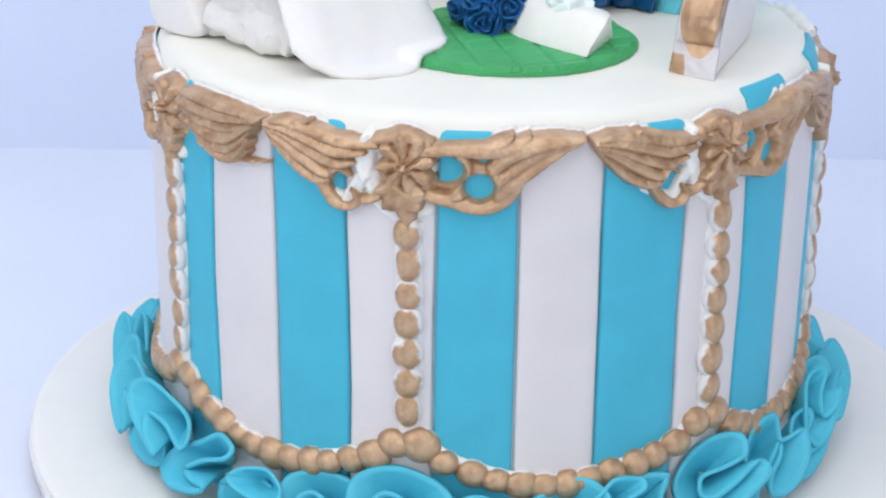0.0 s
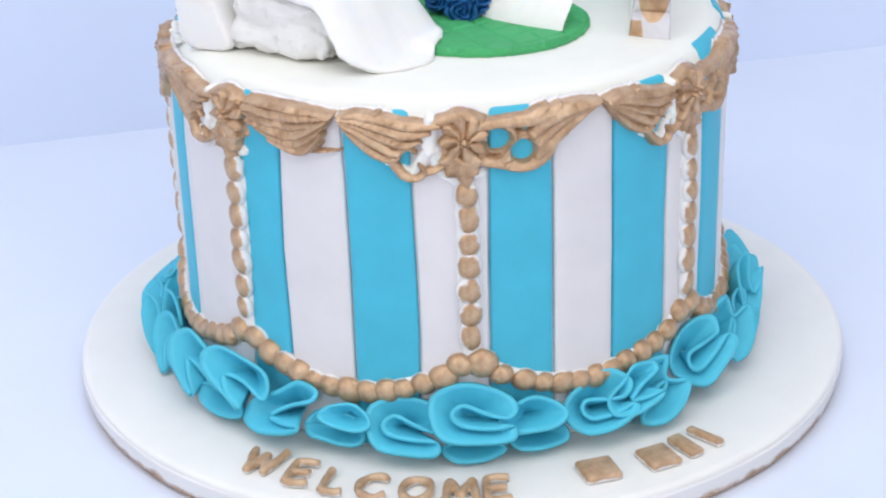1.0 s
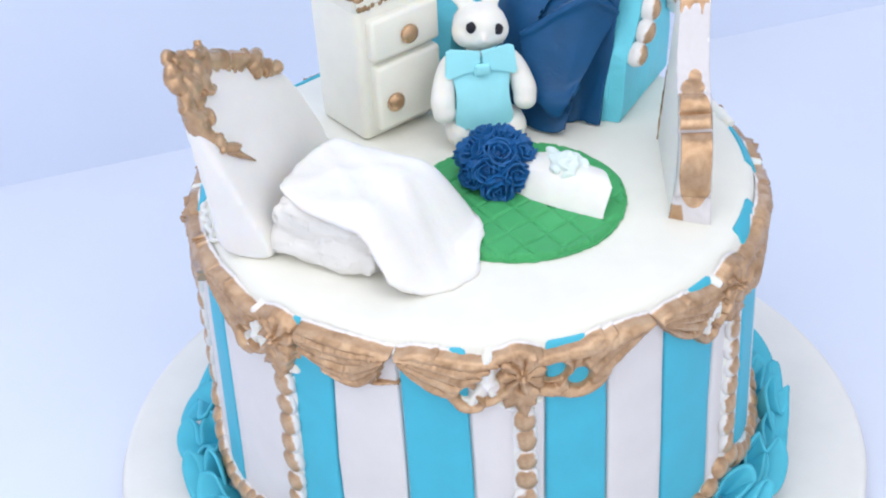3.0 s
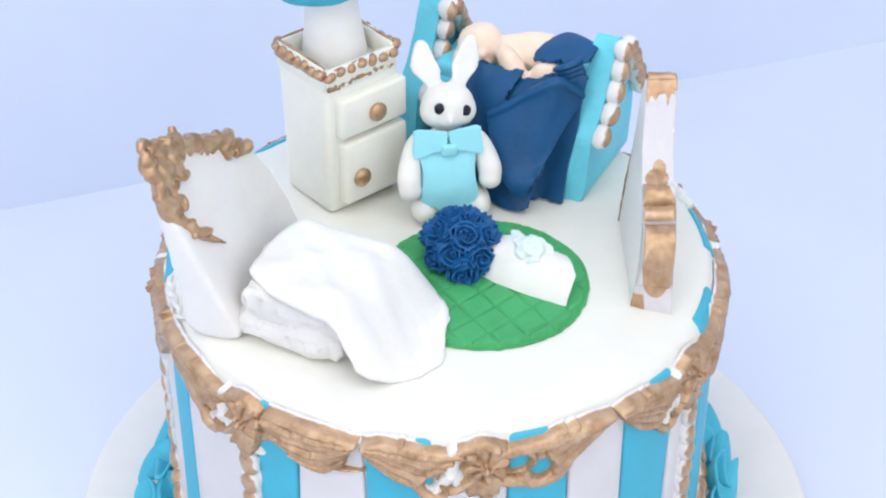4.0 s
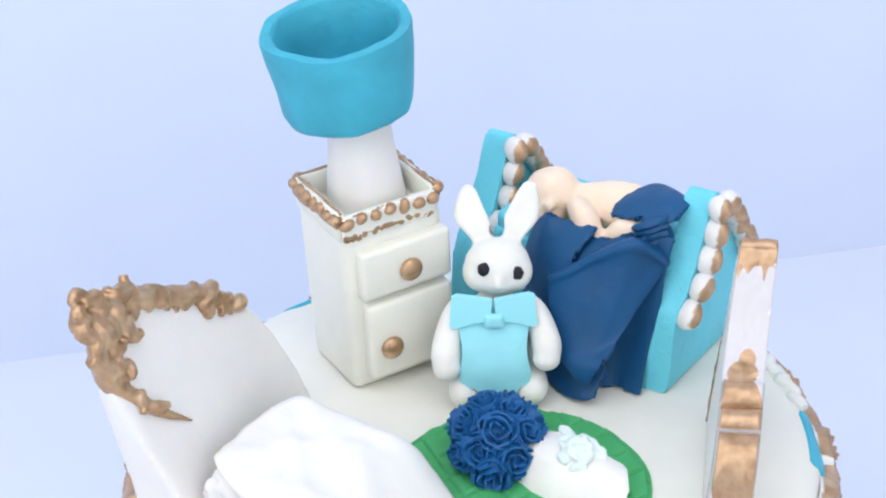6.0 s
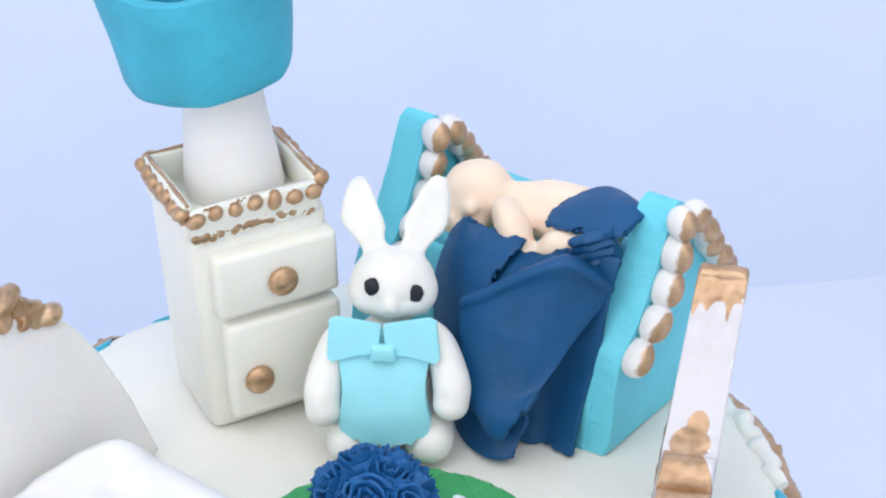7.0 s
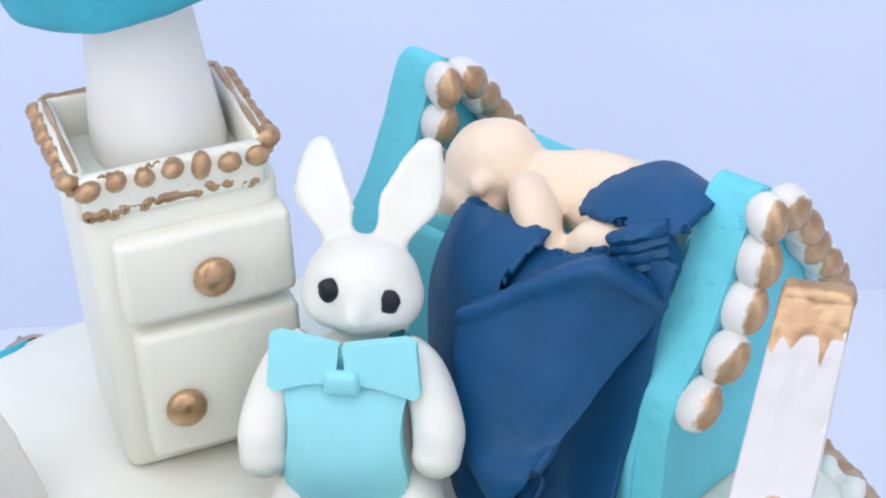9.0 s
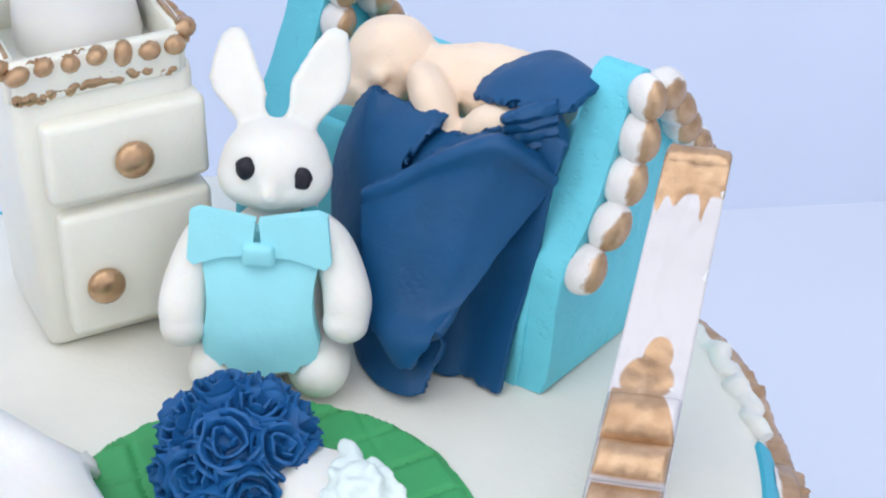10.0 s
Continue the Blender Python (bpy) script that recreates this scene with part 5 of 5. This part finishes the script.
# mattress: a rough block under the cover
bm = bmesh.new()
ex, ey = Vector((0.82, -0.57, 0)), Vector((0.57, 0.82, 0))
box(bm, (-0.20, -0.215, 0.0), (0.21, 0.12, 0.225), 0.05, 5)
bmesh.ops.subdivide_edges(bm, edges=bm.edges[:], cuts=7, use_grid_fill=True)
centre = Vector((0.105, 0.02, 0))
for v in bm.verts:
    q = v.co.copy()
    pinch = 1 - 0.045 * math.exp(-((q.z - 0.115) / 0.022) ** 2) + 0.03 * (q.z < 0.10)
    q.x, q.y = q.x * pinch, q.y * pinch
    v.co = centre + ex * q.x + ey * q.y + Vector((0, 0, q.z))
    v.co += noise.noise_vector(v.co * 14) * 0.026 + noise.noise_vector(v.co * 38) * 0.010
    v.co.z = max(v.co.z, 0)
part("mattress", bm, M_ROUGH, bed, "rough pitted white fondant mattress")

# the cover: a thin sheet that follows the mattress and spills on to the cake
cover_c = Vector((-0.385, -0.415))
CORNERS = [(-0.690, -0.30), (-0.722, -0.385), (-0.695, -0.450), (-0.640, -0.520), (-0.565, -0.592), (-0.482, -0.660), (-0.424, -0.735), (-0.393, -0.765), (-0.29, -0.760), (-0.174, -0.730), (-0.098, -0.665), (-0.079, -0.59), (-0.040, -0.427), (-0.075, -0.337), (-0.160, -0.279), (-0.168, -0.20), (-0.211, -0.086), (-0.309, -0.043), (-0.43, -0.075), (-0.54, -0.13), (-0.640, -0.21)]
edge = spline([(x, y, 0) for x, y in CORNERS], 126, closed=True)


def cover_height(x, y):
    q = Vector((x + 0.60, y + 0.38, 0)) - centre
    a, b = q.dot(ex), q.dot(ey)
    d = math.hypot(max(abs(a) - 0.17, 0), max(abs(b) - 0.165, 0))
    k = max(0.0, 1 - d / 0.26)
    h = 0.007 + 0.246 * (k * k * (3 - 2 * k))
    swell = 0.020 * noise.noise(Vector((x * 6, y * 6, 3))) + 0.006 * noise.noise(Vector((x * 15, y * 15, 7)))
    fold = 0.014 * math.exp(-((x + 0.27 + 0.5 * (y + 0.55)) / 0.045) ** 2) + 0.009 * math.exp(-((x + 0.45 + 0.25 * (y + 0.6)) / 0.03) ** 2)
    over_mat = 0.036 * max(0.0, min(1.0, (0.410 - math.hypot(x - 0.115, y + 0.252)) / 0.02))
    return max(0.0085, over_mat, h + swell * (0.25 + 0.75 * k) + fold * (0.25 + 0.75 * k))


bm = bmesh.new()
mid = bm.verts.new((*cover_c, cover_height(*cover_c)))
rings = []
for i in range(1, 23):
    u = i / 22
    ring = []
    for k, e in enumerate(edge):
        q = cover_c.lerp(Vector((e.x, e.y)), u)
        wob = 1 + (0.022 * noise.noise(Vector((e.x * 24, e.y * 24, 0))) if i == 22 else 0)
        q = cover_c + (q - cover_c) * wob
        ring.append(bm.verts.new((q.x, q.y, cover_height(q.x, q.y) - 0.006 * u ** 6)))
    rings.append(ring)
m = len(edge)
for k in range(m):
    bm.faces.new((mid, rings[0][k], rings[0][(k + 1) % m]))
for a, b in zip(rings, rings[1:]):
    for k in range(m):
        bm.faces.new((a[k], b[k], b[(k + 1) % m], a[(k + 1) % m]))
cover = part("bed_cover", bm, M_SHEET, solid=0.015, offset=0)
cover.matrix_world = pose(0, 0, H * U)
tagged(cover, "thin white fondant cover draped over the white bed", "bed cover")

# ---- the scrolled white panel ----
panel = thing("scroll_panel", (0.65, -0.40, H), 0, label="upright white fondant scroll panel with gold-brushed edge on the cake", category="panel")
FRONT = [(-0.065, 0.0), (-0.062, 0.05), (-0.045, 0.12), (0.0, 0.22), (0.055, 0.285), (0.14, 0.335), (0.20, 0.36), (0.26, 0.39), (0.325, 0.44), (0.385, 0.515), (0.425, 0.570), (0.458, 0.606)]
BACK = [(0.515, 0.588), (0.525, 0.54), (0.50, 0.38), (0.475, 0.20), (0.445, 0.0)]
line = spline([(0, a, b) for a, b in FRONT + [(0.485, 0.612)]], 44) + spline([(0, a, b) for a, b in BACK], 12)


def panel_point(y, z, x=0.0):
    """Along the panel, up it, and through its thickness."""
    return Vector((x * (1.20 - 0.35 * z) - 0.026 + 0.16 * y + 0.118 * z, y - x * (0.15 + 0.5 * max(0.0, 1 - z / 0.16)), z))


bm = bmesh.new()
prism(bm, [(q.y, max(q.z, 0)) for q in line], 0.105, 0.014, 3)
bmesh.ops.triangulate(bm, faces=[f for f in bm.faces if len(f.verts) > 4])
for v in bm.verts:
    v.co = panel_point(v.co.x, v.co.z, v.co.y)
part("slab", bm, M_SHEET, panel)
EDGE_LINE = spline([(0, a, b) for a, b in FRONT + [(0.485, 0.612), (0.508, 0.596)]], 200)


def hump(u, a, b):
    return max(0.0, math.sin(math.pi * (u - a) / (b - a))) if a < u < b else 0.0


def edge_rise(u):
    """The band's swelling along the edge: a roll, two ribs and a rounded top."""
    return 0.066 * hump(u, 0.12, 0.295) ** 0.5 + 0.022 * hump(u, 0.295, 0.35) ** 0.5 + 0.022 * hump(u, 0.35, 0.425) ** 0.5 + 0.014 * hump(u, 0.86, 1.0) ** 0.7


def gilt(u, v):
    """How surely the brush left gold at a place on the band."""
    def inside(x, low, high, soft):
        return max(0.0, min(1.0, 0.5 + min(x - low, high - x) / soft))
    drip = 0.045 * math.exp(-((v - 0.06) / 0.07) ** 2) + 0.03 * math.exp(-((v - 0.30) / 0.10) ** 2) + 0.055 * math.exp(-((v - 0.72) / 0.05) ** 2)
    top = inside(u, 0.775 - drip, 2, 0.03)
    smear = max(max(0.0, min(1.0, 0.5 + (1 - math.hypot((u - cu) / ru, (v - cv) / rv)) / 0.5)) for cu, cv, ru, rv in ((0.515, 0.55, 0.038, 0.20), (0.462, 0.46, 0.050, 0.36)))
    ribs = min(inside(u, 0.300, 0.438, 0.02), inside(v, 0.03, 1.02 - 4.0 * max(0, u - 0.35), 0.10))
    half = 0.5 * math.sqrt(max(0.0, min(1.0, (u - 0.075) / 0.11)))
    roll = min(inside(u, 0.06, 0.292, 0.015), inside(abs(v - 0.55), -9, half, 0.08))
    foot = min(inside(u, -1, 0.085, 0.03), inside(v, -1, 0.34 - 1.2 * max(0, u - 0.03), 0.10))
    return max(top, smear, ribs, roll, foot)


bm = bmesh.new()
layer = bm.verts.layers.float.new("gilt")
rows = []
for i in range(201):
    u = i / 200
    q = EDGE_LINE[i]
    t = (EDGE_LINE[min(i + 3, 200)] - EDGE_LINE[max(i - 3, 0)]).normalized()
    nrm = Vector((0, -t.z, t.y))
    row = []
    for j in range(31):
        v = j / 30
        side = min(1.0, min(v, 1 - v) / 0.07)
        p = q + nrm * ((0.002 + edge_rise(u)) * (0.35 + 0.65 * side ** 0.5) + 0.003 * noise.noise(Vector((u * 30, v * 5, 2))))
        w = bm.verts.new(panel_point(p.y, max(p.z, 0.0), 0.109 * v - 0.002))
        w[layer] = gilt(u, v)
        row.append(w)
    rows.append(row)
for a, b in zip(rows, rows[1:]):
    for j in range(30):
        bm.faces.new((a[j], a[j + 1], b[j + 1], b[j]))
part("edge_band", bm, M_GILT, panel, "white edge with a scroll roll and patchy brushed gold", solid=0.010, offset=-1)
bm = bmesh.new()
tube(bm, [panel_point(0.450, 0.010, -0.001), panel_point(0.462, 0.09, -0.002), panel_point(0.475, 0.20, -0.002), panel_point(0.488, 0.30, -0.001)], [0.006, 0.008, 0.006, 0.002], up=(1, 0, 0), flat=0.4, steps=16)
for v in bm.verts:
    v.co += noise.noise_vector(v.co * 60) * 0.004
part("gilding", bm, M_GOLD, panel, "thin gold smear down the rear edge")
